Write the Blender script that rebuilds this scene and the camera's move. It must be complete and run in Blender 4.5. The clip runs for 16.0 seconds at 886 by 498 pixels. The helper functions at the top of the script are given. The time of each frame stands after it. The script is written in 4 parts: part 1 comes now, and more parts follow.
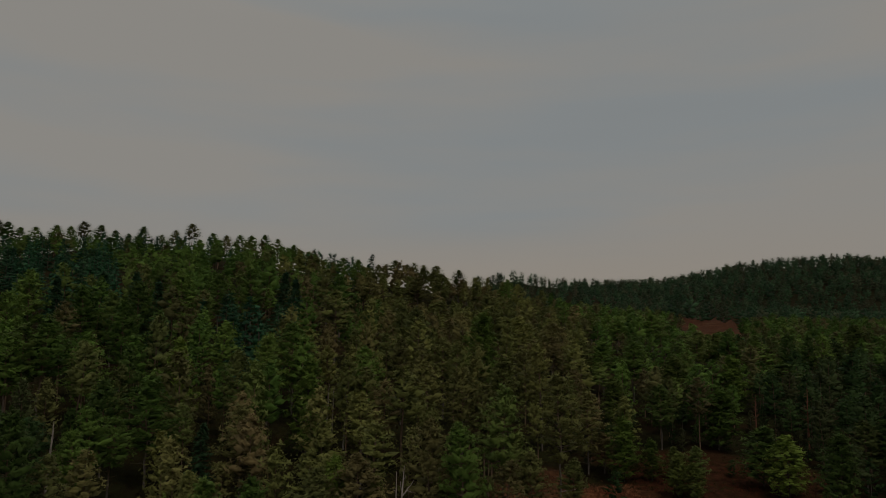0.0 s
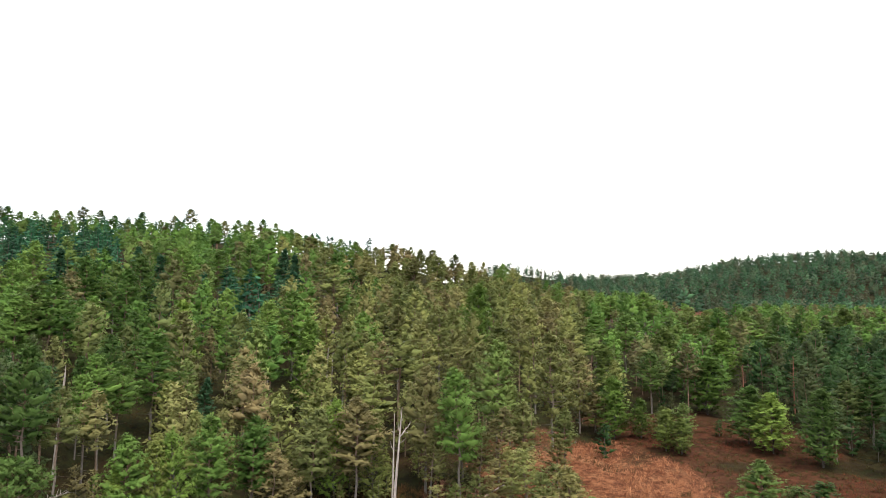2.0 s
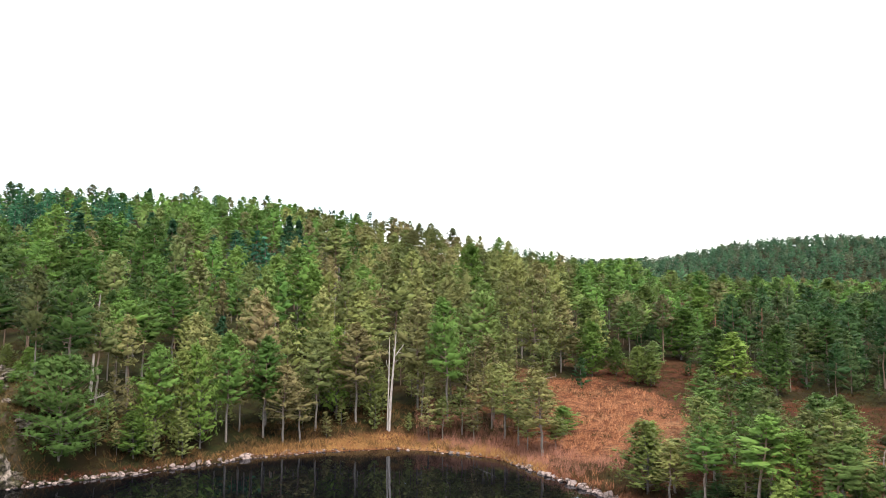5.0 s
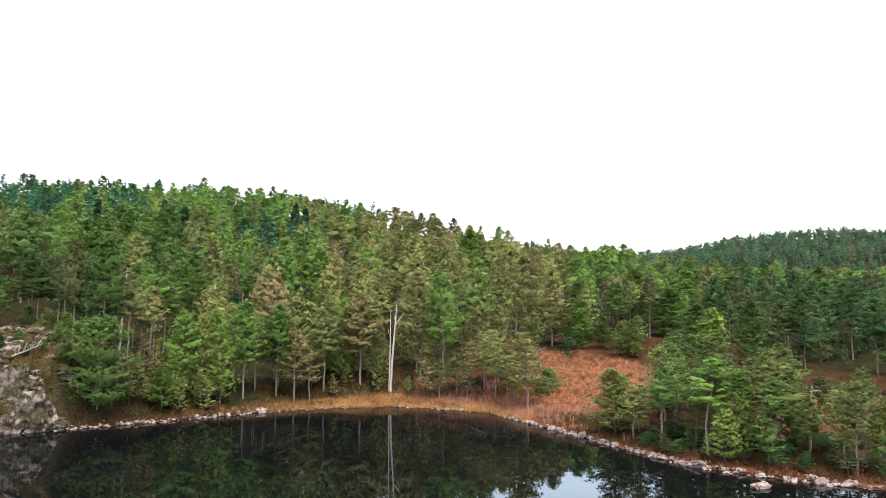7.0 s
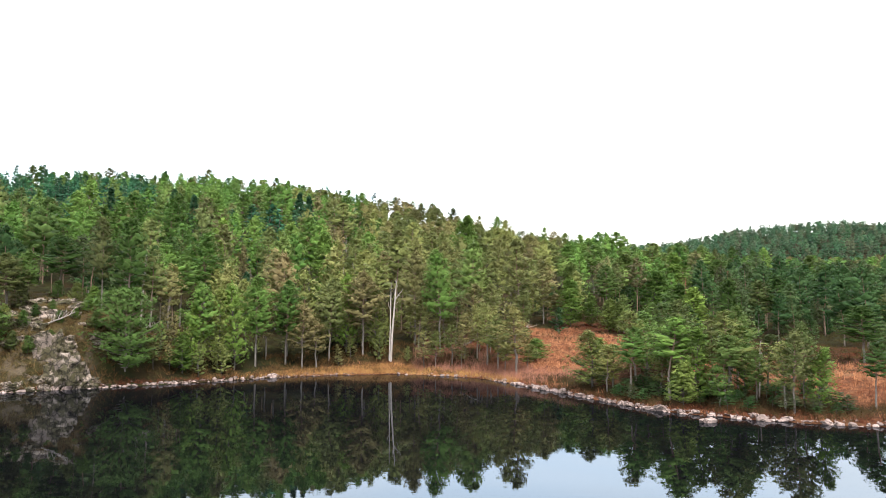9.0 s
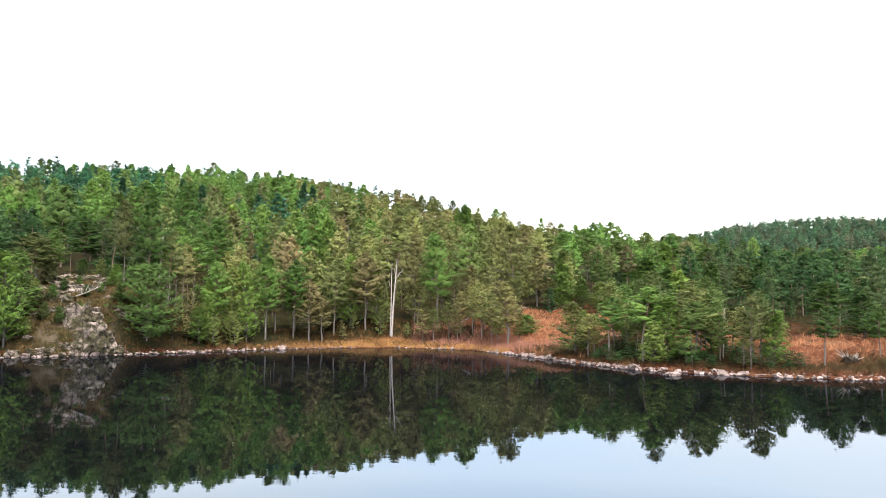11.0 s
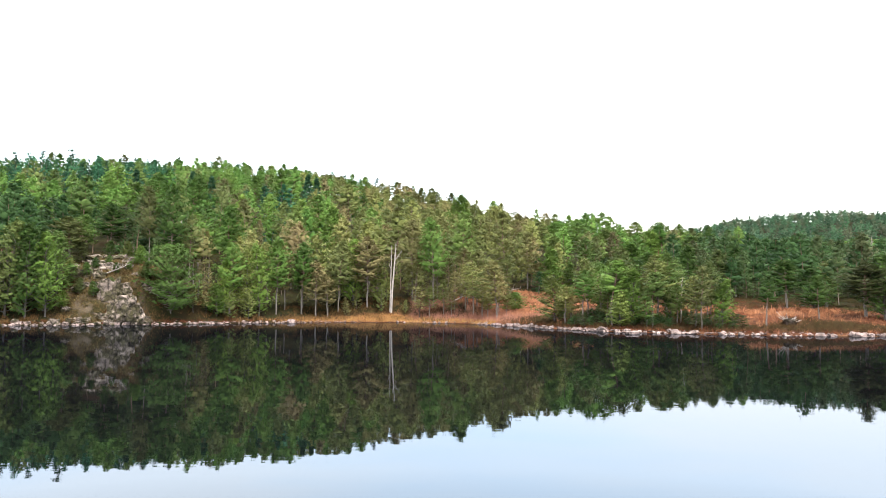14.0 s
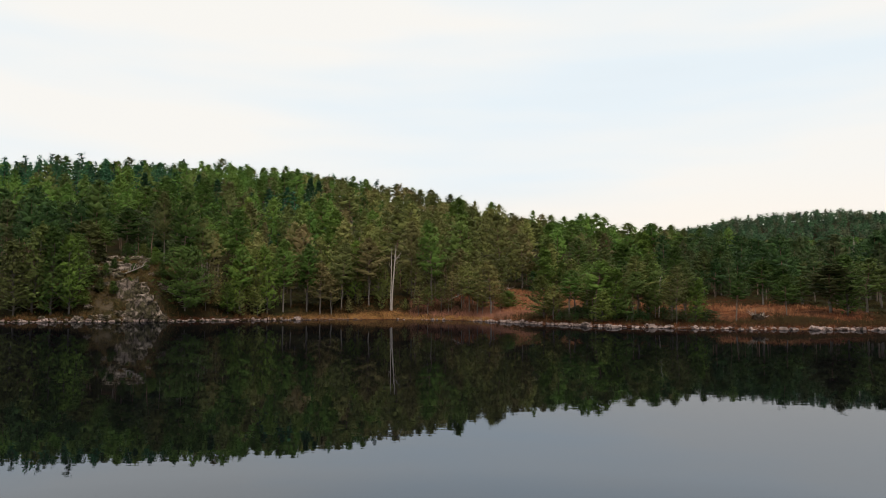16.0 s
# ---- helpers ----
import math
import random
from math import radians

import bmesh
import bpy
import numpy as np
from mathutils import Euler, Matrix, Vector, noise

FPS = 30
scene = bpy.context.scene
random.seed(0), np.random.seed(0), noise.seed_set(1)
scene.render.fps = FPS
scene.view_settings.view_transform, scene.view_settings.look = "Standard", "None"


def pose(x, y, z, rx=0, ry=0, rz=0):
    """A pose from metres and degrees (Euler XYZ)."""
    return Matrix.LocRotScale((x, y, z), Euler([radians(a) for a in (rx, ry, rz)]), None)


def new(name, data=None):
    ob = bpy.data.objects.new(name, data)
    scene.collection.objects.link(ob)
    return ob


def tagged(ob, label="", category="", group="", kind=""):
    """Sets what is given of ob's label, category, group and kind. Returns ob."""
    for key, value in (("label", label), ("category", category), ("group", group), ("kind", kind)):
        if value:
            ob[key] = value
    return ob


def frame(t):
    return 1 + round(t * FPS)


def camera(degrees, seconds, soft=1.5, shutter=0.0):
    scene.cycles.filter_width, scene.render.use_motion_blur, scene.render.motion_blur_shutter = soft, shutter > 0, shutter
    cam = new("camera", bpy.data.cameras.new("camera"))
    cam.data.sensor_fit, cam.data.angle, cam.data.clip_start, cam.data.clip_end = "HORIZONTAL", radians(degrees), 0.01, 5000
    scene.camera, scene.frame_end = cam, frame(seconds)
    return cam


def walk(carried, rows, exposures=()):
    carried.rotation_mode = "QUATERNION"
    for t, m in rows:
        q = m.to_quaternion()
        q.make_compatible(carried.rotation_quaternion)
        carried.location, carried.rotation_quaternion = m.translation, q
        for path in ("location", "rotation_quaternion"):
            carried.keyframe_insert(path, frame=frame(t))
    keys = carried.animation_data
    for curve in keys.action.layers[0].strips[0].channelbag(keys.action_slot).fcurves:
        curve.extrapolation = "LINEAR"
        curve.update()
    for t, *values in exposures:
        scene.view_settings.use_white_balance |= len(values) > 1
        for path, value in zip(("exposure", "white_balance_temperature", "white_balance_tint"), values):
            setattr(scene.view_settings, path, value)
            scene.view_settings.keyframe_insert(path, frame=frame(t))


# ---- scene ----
cam = camera(62.0, 16.0, 0.6)
# seconds, place in metres, turn to the left, look up, lean, in degrees
PATH = [
    (0.0, 0.00, 0.00, 30.61, 0.00, 7.28, -0.31),
    (0.5, -0.17, -0.59, 29.09, -0.07, 7.25, -0.35),
    (1.0, -0.28, -1.22, 27.57, -0.16, 7.20, -0.39),
    (1.5, -0.21, -2.06, 26.03, -0.27, 7.11, -0.40),
    (2.0, 0.05, -3.22, 24.52, -0.29, 6.98, -0.42),
    (2.5, 0.37, -4.63, 23.09, -0.29, 6.84, -0.41),
    (3.0, 0.72, -6.27, 21.71, -0.28, 6.69, -0.39),
    (3.5, 1.03, -8.13, 20.36, -0.28, 6.49, -0.37),
    (4.0, 1.33, -10.15, 19.00, -0.27, 6.28, -0.35),
    (6.5, 2.61, -22.23, 13.85, 0.09, 5.62, -0.35),
    (7.0, 2.93, -24.49, 12.94, 0.13, 5.52, -0.34),
    (7.5, 3.15, -26.73, 12.04, 0.15, 5.42, -0.33),
    (8.0, 3.40, -28.98, 11.17, 0.17, 5.31, -0.31),
    (8.5, 3.62, -31.21, 10.40, 0.20, 5.19, -0.30),
    (9.0, 3.82, -33.53, 9.68, 0.23, 5.08, -0.28),
    (11.5, 4.71, -43.72, 5.83, 0.30, 4.65, -0.39),
    (12.0, 4.99, -45.64, 5.16, 0.34, 4.56, -0.34),
    (12.5, 5.25, -47.55, 4.58, 0.37, 4.48, -0.28),
    (13.0, 5.43, -49.60, 4.03, 0.40, 4.42, -0.29),
    (13.5, 5.61, -51.64, 3.58, 0.40, 4.38, -0.31),
    (14.0, 5.78, -53.63, 3.27, 0.41, 4.37, -0.32),
    (14.5, 5.96, -55.59, 3.05, 0.42, 4.37, -0.32),
    (15.0, 6.12, -57.60, 2.91, 0.42, 4.36, -0.30),
    (15.5, 6.24, -59.65, 2.84, 0.42, 4.35, -0.28),
    (16.0, 6.34, -61.76, 2.88, 0.41, 4.37, -0.24),
]
# the picture fades in at the start and out at the end
LIGHTEN = [(0.0, -3.0, 7500, 12), (0.5, -2.24, 7500, 12), (1.0, -1.60, 7700, 12), (1.5, -1.0, 7700, 12), (2.0, 0.0, 6700, 11), (2.5, 0.30, 6500, 10), (4.5, 0.32, 6500, 10), (8.0, 0.44, 6500, 10), (11.5, 0.66, 6500, 10), (15.4, 0.72, 6500, 10), (15.6, 0.30, 6700, 11), (15.8, -0.45, 6900, 12), (16.0, -1.04, 7200, 12)]
walk(cam, [(t, pose(x, y, z, 90 + up, lean, turn)) for t, x, y, z, turn, up, lean in PATH], LIGHTEN)

# ---- light ----
SUN_HEIGHT, SUN_ROUND = radians(63), radians(150)
world = bpy.data.worlds.new("sky")
scene.world = world
world.use_nodes = True
wt = world.node_tree
wt.nodes.clear()


def wn(kind, **inputs):
    n = wt.nodes.new(kind)
    for k, v in inputs.items():
        n.inputs[k].default_value = v
    return n


w_out = wn("ShaderNodeOutputWorld")
w_sky = wn("ShaderNodeTexSky")
w_sky.sky_type, w_sky.sun_disc = "NISHITA", False
w_sky.sun_elevation, w_sky.sun_rotation = SUN_HEIGHT, SUN_ROUND
w_blue = wn("ShaderNodeBackground", Strength=0.15)
w_cloud = wn("ShaderNodeBackground")
w_place = wn("ShaderNodeTexCoord")
w_map = wn("ShaderNodeMapping", Scale=(1.0, 1.0, 7.0))
w_noise = wn("ShaderNodeTexNoise", Scale=1.3, Detail=3.5, Roughness=0.5)
w_ramp = wn("ShaderNodeMapRange")
w_ramp.inputs["From Min"].default_value, w_ramp.inputs["From Max"].default_value = 0.30, 0.58
w_ramp.inputs["To Min"].default_value, w_ramp.inputs["To Max"].default_value = 0.90, 0.98
w_up = wn("ShaderNodeSeparateXYZ")
w_rise = wn("ShaderNodeMapRange")
w_rise.inputs["From Min"].default_value, w_rise.inputs["From Max"].default_value = 0.085, 0.17
w_veil = wn("ShaderNodeMix")
w_veil.data_type = "RGBA"
w_veil.inputs[6].default_value, w_veil.inputs[7].default_value = (1.0, 0.982, 0.955, 1), (0.84, 0.99, 1.13, 1)
w_part = wn("ShaderNodeMapRange")
w_part.inputs["From Min"].default_value, w_part.inputs["From Max"].default_value = 0.40, 0.60
w_part.inputs["To Min"].default_value, w_part.inputs["To Max"].default_value = 1.0, 0.4
w_times = wn("ShaderNodeMath")
w_times.operation = "MULTIPLY"
# an overcast sky: brighter towards the zenith than above the horizon
w_zenith = wn("ShaderNodeMapRange")
w_zenith.inputs["From Min"].default_value, w_zenith.inputs["From Max"].default_value = 0.40, 0.90
w_zenith.inputs["To Min"].default_value, w_zenith.inputs["To Max"].default_value = 1.98, 2.6
w_mix = wn("ShaderNodeMixShader")
for a, b in ((w_place.outputs["Generated"], w_map.inputs["Vector"]), (w_map.outputs["Vector"], w_noise.inputs["Vector"]), (w_noise.outputs["Fac"], w_ramp.inputs["Value"]),
             (w_place.outputs["Generated"], w_up.inputs["Vector"]), (w_up.outputs["Z"], w_rise.inputs["Value"]), (w_rise.outputs["Result"], w_times.inputs[0]),
             (w_noise.outputs["Fac"], w_part.inputs["Value"]), (w_part.outputs["Result"], w_times.inputs[1]), (w_times.outputs[0], w_veil.inputs[0]),
             (w_veil.outputs[2], w_cloud.inputs["Color"]), (w_up.outputs["Z"], w_zenith.inputs["Value"]), (w_zenith.outputs["Result"], w_cloud.inputs["Strength"]),
             (w_ramp.outputs["Result"], w_mix.inputs["Fac"]), (w_sky.outputs["Color"], w_blue.inputs["Color"]), (w_blue.outputs["Background"], w_mix.inputs[1]),
             (w_cloud.outputs["Background"], w_mix.inputs[2]), (w_mix.outputs["Shader"], w_out.inputs["Surface"])):
    wt.links.new(a, b)
sun_data = bpy.data.lights.new("sun", "SUN")
sun_data.energy, sun_data.angle, sun_data.color = 4.5, radians(25), (1.0, 0.95, 0.87)
sun = new("sun", sun_data)
sun.rotation_euler = (radians(90) - SUN_HEIGHT, 0, radians(180) - SUN_ROUND)
sun.location = (0, -60, 200)

# ---- materials ----
def material(name, build):
    m = bpy.data.materials.new(name)
    m.use_nodes = True
    t = m.node_tree
    t.nodes.clear()

    def node(kind, **inputs):
        n = t.nodes.new(kind)
        for k, v in inputs.items():
            k = k.replace("_", " ")
            if hasattr(v, "is_output"):
                t.links.new(v, n.inputs[k])
            else:
                n.inputs[k].default_value = v
        return n

    out = node("ShaderNodeOutputMaterial")
    t.links.new(build(node, t), out.inputs["Surface"])
    return m


def mixed(node, t, fac, a, b):
    """A colour between a and b; each a colour or a socket."""
    n = t.nodes.new("ShaderNodeMix")
    n.data_type = "RGBA"
    for socket, v in ((n.inputs["Factor"], fac), (n.inputs[6], a), (n.inputs[7], b)):
        if hasattr(v, "is_output"):
            t.links.new(v, socket)
        else:
            socket.default_value = (*v, 1) if isinstance(v, tuple) else v
    return n.outputs[2]


def ranged(node, value, a, b, lo=0.0, hi=1.0):
    n = node("ShaderNodeMapRange", Value=value)
    n.inputs["From Min"].default_value, n.inputs["From Max"].default_value = a, b
    n.inputs["To Min"].default_value, n.inputs["To Max"].default_value = lo, hi
    return n.outputs["Result"]


def noisy(node, scale, detail=4.0, rough=0.55, vector=None):
    if vector is None:
        vector = node("ShaderNodeNewGeometry").outputs["Position"]
    return node("ShaderNodeTexNoise", Vector=vector, Scale=scale, Detail=detail, Roughness=rough).outputs["Fac"]


def needles(light, dark, brown, browning, many=False):
    """Needle foliage: each tree its own green, each shoot a little lighter or darker."""
    def build(node, t):
        if many:
            tree = node("ShaderNodeAttribute")
            tree.attribute_name = "tree"
            tree = tree.outputs["Fac"]
        else:
            tree = node("ShaderNodeObjectInfo").outputs["Random"]
        shoot = node("ShaderNodeNewGeometry").outputs["Random Per Island"]
        other = node("ShaderNodeTexWhiteNoise")
        other.noise_dimensions = "1D"
        t.links.new(tree, other.inputs["W"])
        patch = noisy(node, 0.7, 3.0)
        c = mixed(node, t, ranged(node, shoot, 0.0, 1.0, 0.64, 0.86), dark, light)
        c = mixed(node, t, ranged(node, patch, 0.38, 0.64, 0.0, 0.16), c, brown)
        c = mixed(node, t, ranged(node, tree, 0.50, 0.95, 0.0, browning), c, brown)
        grain = noisy(node, 7.0, 2.0, 0.6)
        c = mixed(node, t, ranged(node, grain, 0.42, 0.62, 0.16, 0.0), c, tuple(v * 0.5 for v in dark))
        value = node("ShaderNodeHueSaturation", Color=c, Value=ranged(node, other.outputs["Value"], 0.0, 1.0, 0.56, 1.36), Hue=ranged(node, other.outputs["Value"], 0.0, 1.0, 0.515, 0.49))
        d = node("ShaderNodeBsdfPrincipled", Base_Color=value.outputs["Color"], Roughness=0.65)
        d.inputs["Specular IOR Level"].default_value = 0.06
        tr = node("ShaderNodeBsdfTranslucent", Color=value.outputs["Color"])
        return blend(node, t, 0.27, d.outputs[0], tr.outputs[0])
    return build


def blend(node, t, fac, a, b):
    n = node("ShaderNodeMixShader")
    n.inputs[0].default_value = fac
    t.links.new(a, n.inputs[1])
    t.links.new(b, n.inputs[2])
    return n.outputs[0]


def surface(node, t, colour, rough=0.9, bump=None, strength=0.5, distance=0.05):
    p = node("ShaderNodeBsdfPrincipled", Base_Color=colour, Roughness=rough)
    p.inputs["Specular IOR Level"].default_value = 0.04
    if bump is not None:
        b = node("ShaderNodeBump", Height=bump, Strength=strength, Distance=distance)
        t.links.new(b.outputs["Normal"], p.inputs["Normal"])
    return p.outputs[0]


def bark(low, high):
    def build(node, t):
        place = node("ShaderNodeTexCoord").outputs["Object"]
        height = node("ShaderNodeSeparateXYZ", Vector=place).outputs["Z"]
        flakes = node("ShaderNodeTexNoise", Vector=node("ShaderNodeMapping", Vector=place, Scale=(9, 9, 2.5)).outputs[0], Scale=1.0, Detail=5.0).outputs["Fac"]
        c = mixed(node, t, ranged(node, height, 3.0, 8.0), low, high)
        c = mixed(node, t, ranged(node, flakes, 0.35, 0.65), mixed(node, t, 0.55, c, (0.03, 0.022, 0.018)), c)
        return surface(node, t, c, 0.95, flakes, 0.7, 0.04)
    return build


def dead_wood(node, t):
    place = node("ShaderNodeTexCoord").outputs["Object"]
    grain = node("ShaderNodeTexNoise", Vector=node("ShaderNodeMapping", Vector=place, Scale=(14, 14, 1.2)).outputs[0], Scale=1.0, Detail=5.0).outputs["Fac"]
    c = mixed(node, t, ranged(node, grain, 0.35, 0.62), (0.20, 0.16, 0.14), (0.44, 0.38, 0.345))
    return surface(node, t, c, 0.85, grain, 0.5, 0.03)


def ground_cover(node, t):
    cover = node("ShaderNodeAttribute")
    cover.attribute_name = "bog"
    big, mid, fine = noisy(node, 0.09, 4.0), noisy(node, 0.6, 5.0), noisy(node, 5.0, 6.0, 0.65)
    # brown-green forest floor, taken near black: shade under the pines is in the colour
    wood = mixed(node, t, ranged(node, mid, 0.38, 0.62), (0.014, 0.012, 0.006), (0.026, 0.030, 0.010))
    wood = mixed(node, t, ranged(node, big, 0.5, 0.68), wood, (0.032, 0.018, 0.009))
    grass = mixed(node, t, ranged(node, mid, 0.36, 0.64), (0.092, 0.030, 0.015), (0.255, 0.104, 0.050))
    grass = mixed(node, t, ranged(node, big, 0.48, 0.62), grass, (0.30, 0.150, 0.076))
    tussock = noisy(node, 1.7, 5.0, 0.6)
    grass = mixed(node, t, ranged(node, tussock, 0.48, 0.60, 0.0, 0.85), grass, (0.060, 0.020, 0.010))
    heath = mixed(node, t, ranged(node, mid, 0.36, 0.64), (0.030, 0.011, 0.006), (0.072, 0.025, 0.013))
    dry = node("ShaderNodeAttribute")
    dry.attribute_name = "dry"
    crag = node("ShaderNodeAttribute")
    crag.attribute_name = "crag"
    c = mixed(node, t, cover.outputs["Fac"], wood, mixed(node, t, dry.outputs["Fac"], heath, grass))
    c = mixed(node, t, crag.outputs["Fac"], c, mixed(node, t, ranged(node, mid, 0.42, 0.55), (0.120, 0.090, 0.062), (0.040, 0.034, 0.014)))
    c = mixed(node, t, ranged(node, fine, 0.35, 0.65, 0.0, 0.55), c, (0.014, 0.009, 0.005))
    return surface(node, t, c, 1.0, fine, 0.9, 0.15)


def rock(pale, mossy=0.0):
    def build(node, t):
        own = node("ShaderNodeObjectInfo").outputs["Random"]
        speck, stain = noisy(node, 6.0, 6.0, 0.7), noisy(node, 0.9, 5.0)
        bent = node("ShaderNodeVectorMath")
        bent.operation = "MULTIPLY_ADD"
        t.links.new(node("ShaderNodeTexNoise", Vector=node("ShaderNodeNewGeometry").outputs["Position"], Scale=1.2, Detail=3.0).outputs["Color"], bent.inputs[0])
        bent.inputs[1].default_value = (0.9, 0.9, 0.9)
        t.links.new(node("ShaderNodeNewGeometry").outputs["Position"], bent.inputs[2])
        cracks = node("ShaderNodeTexVoronoi", Vector=node("ShaderNodeMapping", Vector=bent.outputs[0], Scale=(1.0, 1.0, 0.65)).outputs[0], Scale=1.1)
        cracks.feature = "DISTANCE_TO_EDGE"
        c = mixed(node, t, ranged(node, stain, 0.36, 0.62), tuple(v * 0.42 for v in pale), pale)
        c = mixed(node, t, ranged(node, speck, 0.45, 0.7, 0.0, 0.6), c, (0.09, 0.085, 0.07))
        c = mixed(node, t, ranged(node, own, 0.0, 1.0, 0.0, 0.45), c, (0.14, 0.10, 0.085))
        c = mixed(node, t, ranged(node, noisy(node, 0.7, 6.0, 0.65), 0.44, 0.53, 0.0, mossy), c, (0.046, 0.042, 0.016))
        c = mixed(node, t, ranged(node, cracks.outputs["Distance"], 0.0, 0.09, 0.85, 0.0), c, (0.02, 0.018, 0.015))
        return surface(node, t, c, 0.9, speck, 1.0, 0.25)
    return build


def lake(node, t):
    place = node("ShaderNodeNewGeometry").outputs["Position"]
    ripple = node("ShaderNodeTexNoise", Vector=node("ShaderNodeMapping", Vector=place, Scale=(0.5, 1.2, 1.0)).outputs[0], Scale=1.0, Detail=3.0).outputs["Fac"]
    b = node("ShaderNodeBump", Height=ripple, Strength=0.03, Distance=0.05)
    deep = node("ShaderNodeBsdfDiffuse", Color=(0.002, 0.002, 0.0025, 1))
    gloss = node("ShaderNodeBsdfGlossy", Color=(0.82, 0.90, 1.0, 1), Roughness=0.012)
    t.links.new(b.outputs["Normal"], gloss.inputs["Normal"])
    facing = node("ShaderNodeFresnel", IOR=1.33).outputs[0]
    sheen = node("ShaderNodeMath")
    sheen.operation = "ADD"
    t.links.new(ranged(node, facing, 0.0, 0.28, 0.03, 0.285), sheen.inputs[0])
    t.links.new(ranged(node, facing, 0.28, 1.0, 0.0, 0.20), sheen.inputs[1])
    shine = sheen.outputs[0]
    m = node("ShaderNodeMixShader")
    t.links.new(shine, m.inputs[0])
    t.links.new(deep.outputs[0], m.inputs[1])
    t.links.new(gloss.outputs[0], m.inputs[2])
    return m.outputs[0]


def tinted(a, b, scale=1.2):
    def build(node, t):
        own = node("ShaderNodeNewGeometry").outputs["Random Per Island"]
        c = mixed(node, t, own, a, b)
        c = mixed(node, t, ranged(node, noisy(node, scale), 0.35, 0.65, 0.0, 0.5), c, tuple(v * 0.6 for v in a))
        return surface(node, t, c, 0.9)
    return build


PINE = material("pine_needles", needles((0.128, 0.224, 0.044), (0.062, 0.117, 0.025), (0.168, 0.138, 0.064), 0.7))
FRESH = material("fresh_pine_needles", needles((0.146, 0.232, 0.042), (0.064, 0.112, 0.022), (0.176, 0.160, 0.054), 0.6))
THIN = material("thin_pine_needles", needles((0.196, 0.218, 0.063), (0.106, 0.121, 0.037), (0.196, 0.134, 0.058), 0.8))
SPRUCE = material("spruce_needles", needles((0.045, 0.110, 0.052), (0.022, 0.058, 0.030), (0.060, 0.090, 0.040), 0.4))
WOODS = material("wood_needles", needles((0.124, 0.238, 0.046), (0.062, 0.126, 0.027), (0.170, 0.128, 0.066), 0.9, True))
BLUE = material("spruce_wood_needles", needles((0.056, 0.172, 0.086), (0.029, 0.094, 0.048), (0.062, 0.104, 0.052), 0.5, True))
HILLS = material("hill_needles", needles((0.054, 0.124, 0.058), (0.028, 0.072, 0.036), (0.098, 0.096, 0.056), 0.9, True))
OLIVE = material("olive_pine_needles", needles((0.208, 0.228, 0.068), (0.112, 0.127, 0.040), (0.205, 0.148, 0.074), 0.7))
# DEEP and DEEPS: deep green, with shade of the dark stands put into the colour
DEEP = material("deep_green_pine_needles", needles((0.088, 0.152, 0.034), (0.040, 0.072, 0.018), (0.124, 0.100, 0.045), 0.6))
OLIVES = material("olive_wood_needles", needles((0.208, 0.230, 0.068), (0.112, 0.128, 0.039), (0.210, 0.150, 0.076), 0.8, True))
DEEPS = material("deep_green_wood_needles", needles((0.056, 0.116, 0.035), (0.027, 0.057, 0.019), (0.084, 0.074, 0.038), 0.7, True))
BARK = material("pine_bark", bark((0.225, 0.190, 0.165), (0.27, 0.175, 0.125)))
GREYBARK = material("grey_bark", bark((0.13, 0.115, 0.10), (0.20, 0.17, 0.145)))
BONE = material("bleached_wood", dead_wood)
LAND = material("heath_and_bog", ground_cover)
STONE = material("shore_stone", rock((0.50, 0.365, 0.325)))
CLIFF = material("cliff_rock", rock((0.43, 0.335, 0.275), 0.85))
PEAT = material("dark_peat", rock((0.045, 0.034, 0.028), 0.4))
WATER = material("lake_water", lake)
STRAW = material("bog_grass_straw", tinted((0.13, 0.042, 0.019), (0.42, 0.195, 0.098), 0.35))
GOLDEN = material("golden_shore_grass", tinted((0.16, 0.066, 0.022), (0.46, 0.265, 0.095), 0.35))
RUST = material("rust_red_heath", tinted((0.060, 0.018, 0.010), (0.150, 0.048, 0.024), 0.6))
HEATH = material("heather_twigs", tinted((0.036, 0.020, 0.010), (0.048, 0.050, 0.016)))
PEBBLE = material("shore_pebbles", tinted((0.060, 0.040, 0.033), (0.34, 0.24, 0.21), 2.0))
MOSS = material("knoll_moss", tinted((0.075, 0.042, 0.019), (0.150, 0.118, 0.046), 0.7))
SCRUB = material("dark_scrub", tinted((0.034, 0.019, 0.010), (0.070, 0.046, 0.018)))
BRACKEN = material("brown_bracken", tinted((0.048, 0.030, 0.013), (0.150, 0.078, 0.030), 0.5))
TWIG = material("bare_twigs", tinted((0.150, 0.060, 0.040), (0.340, 0.160, 0.110)))

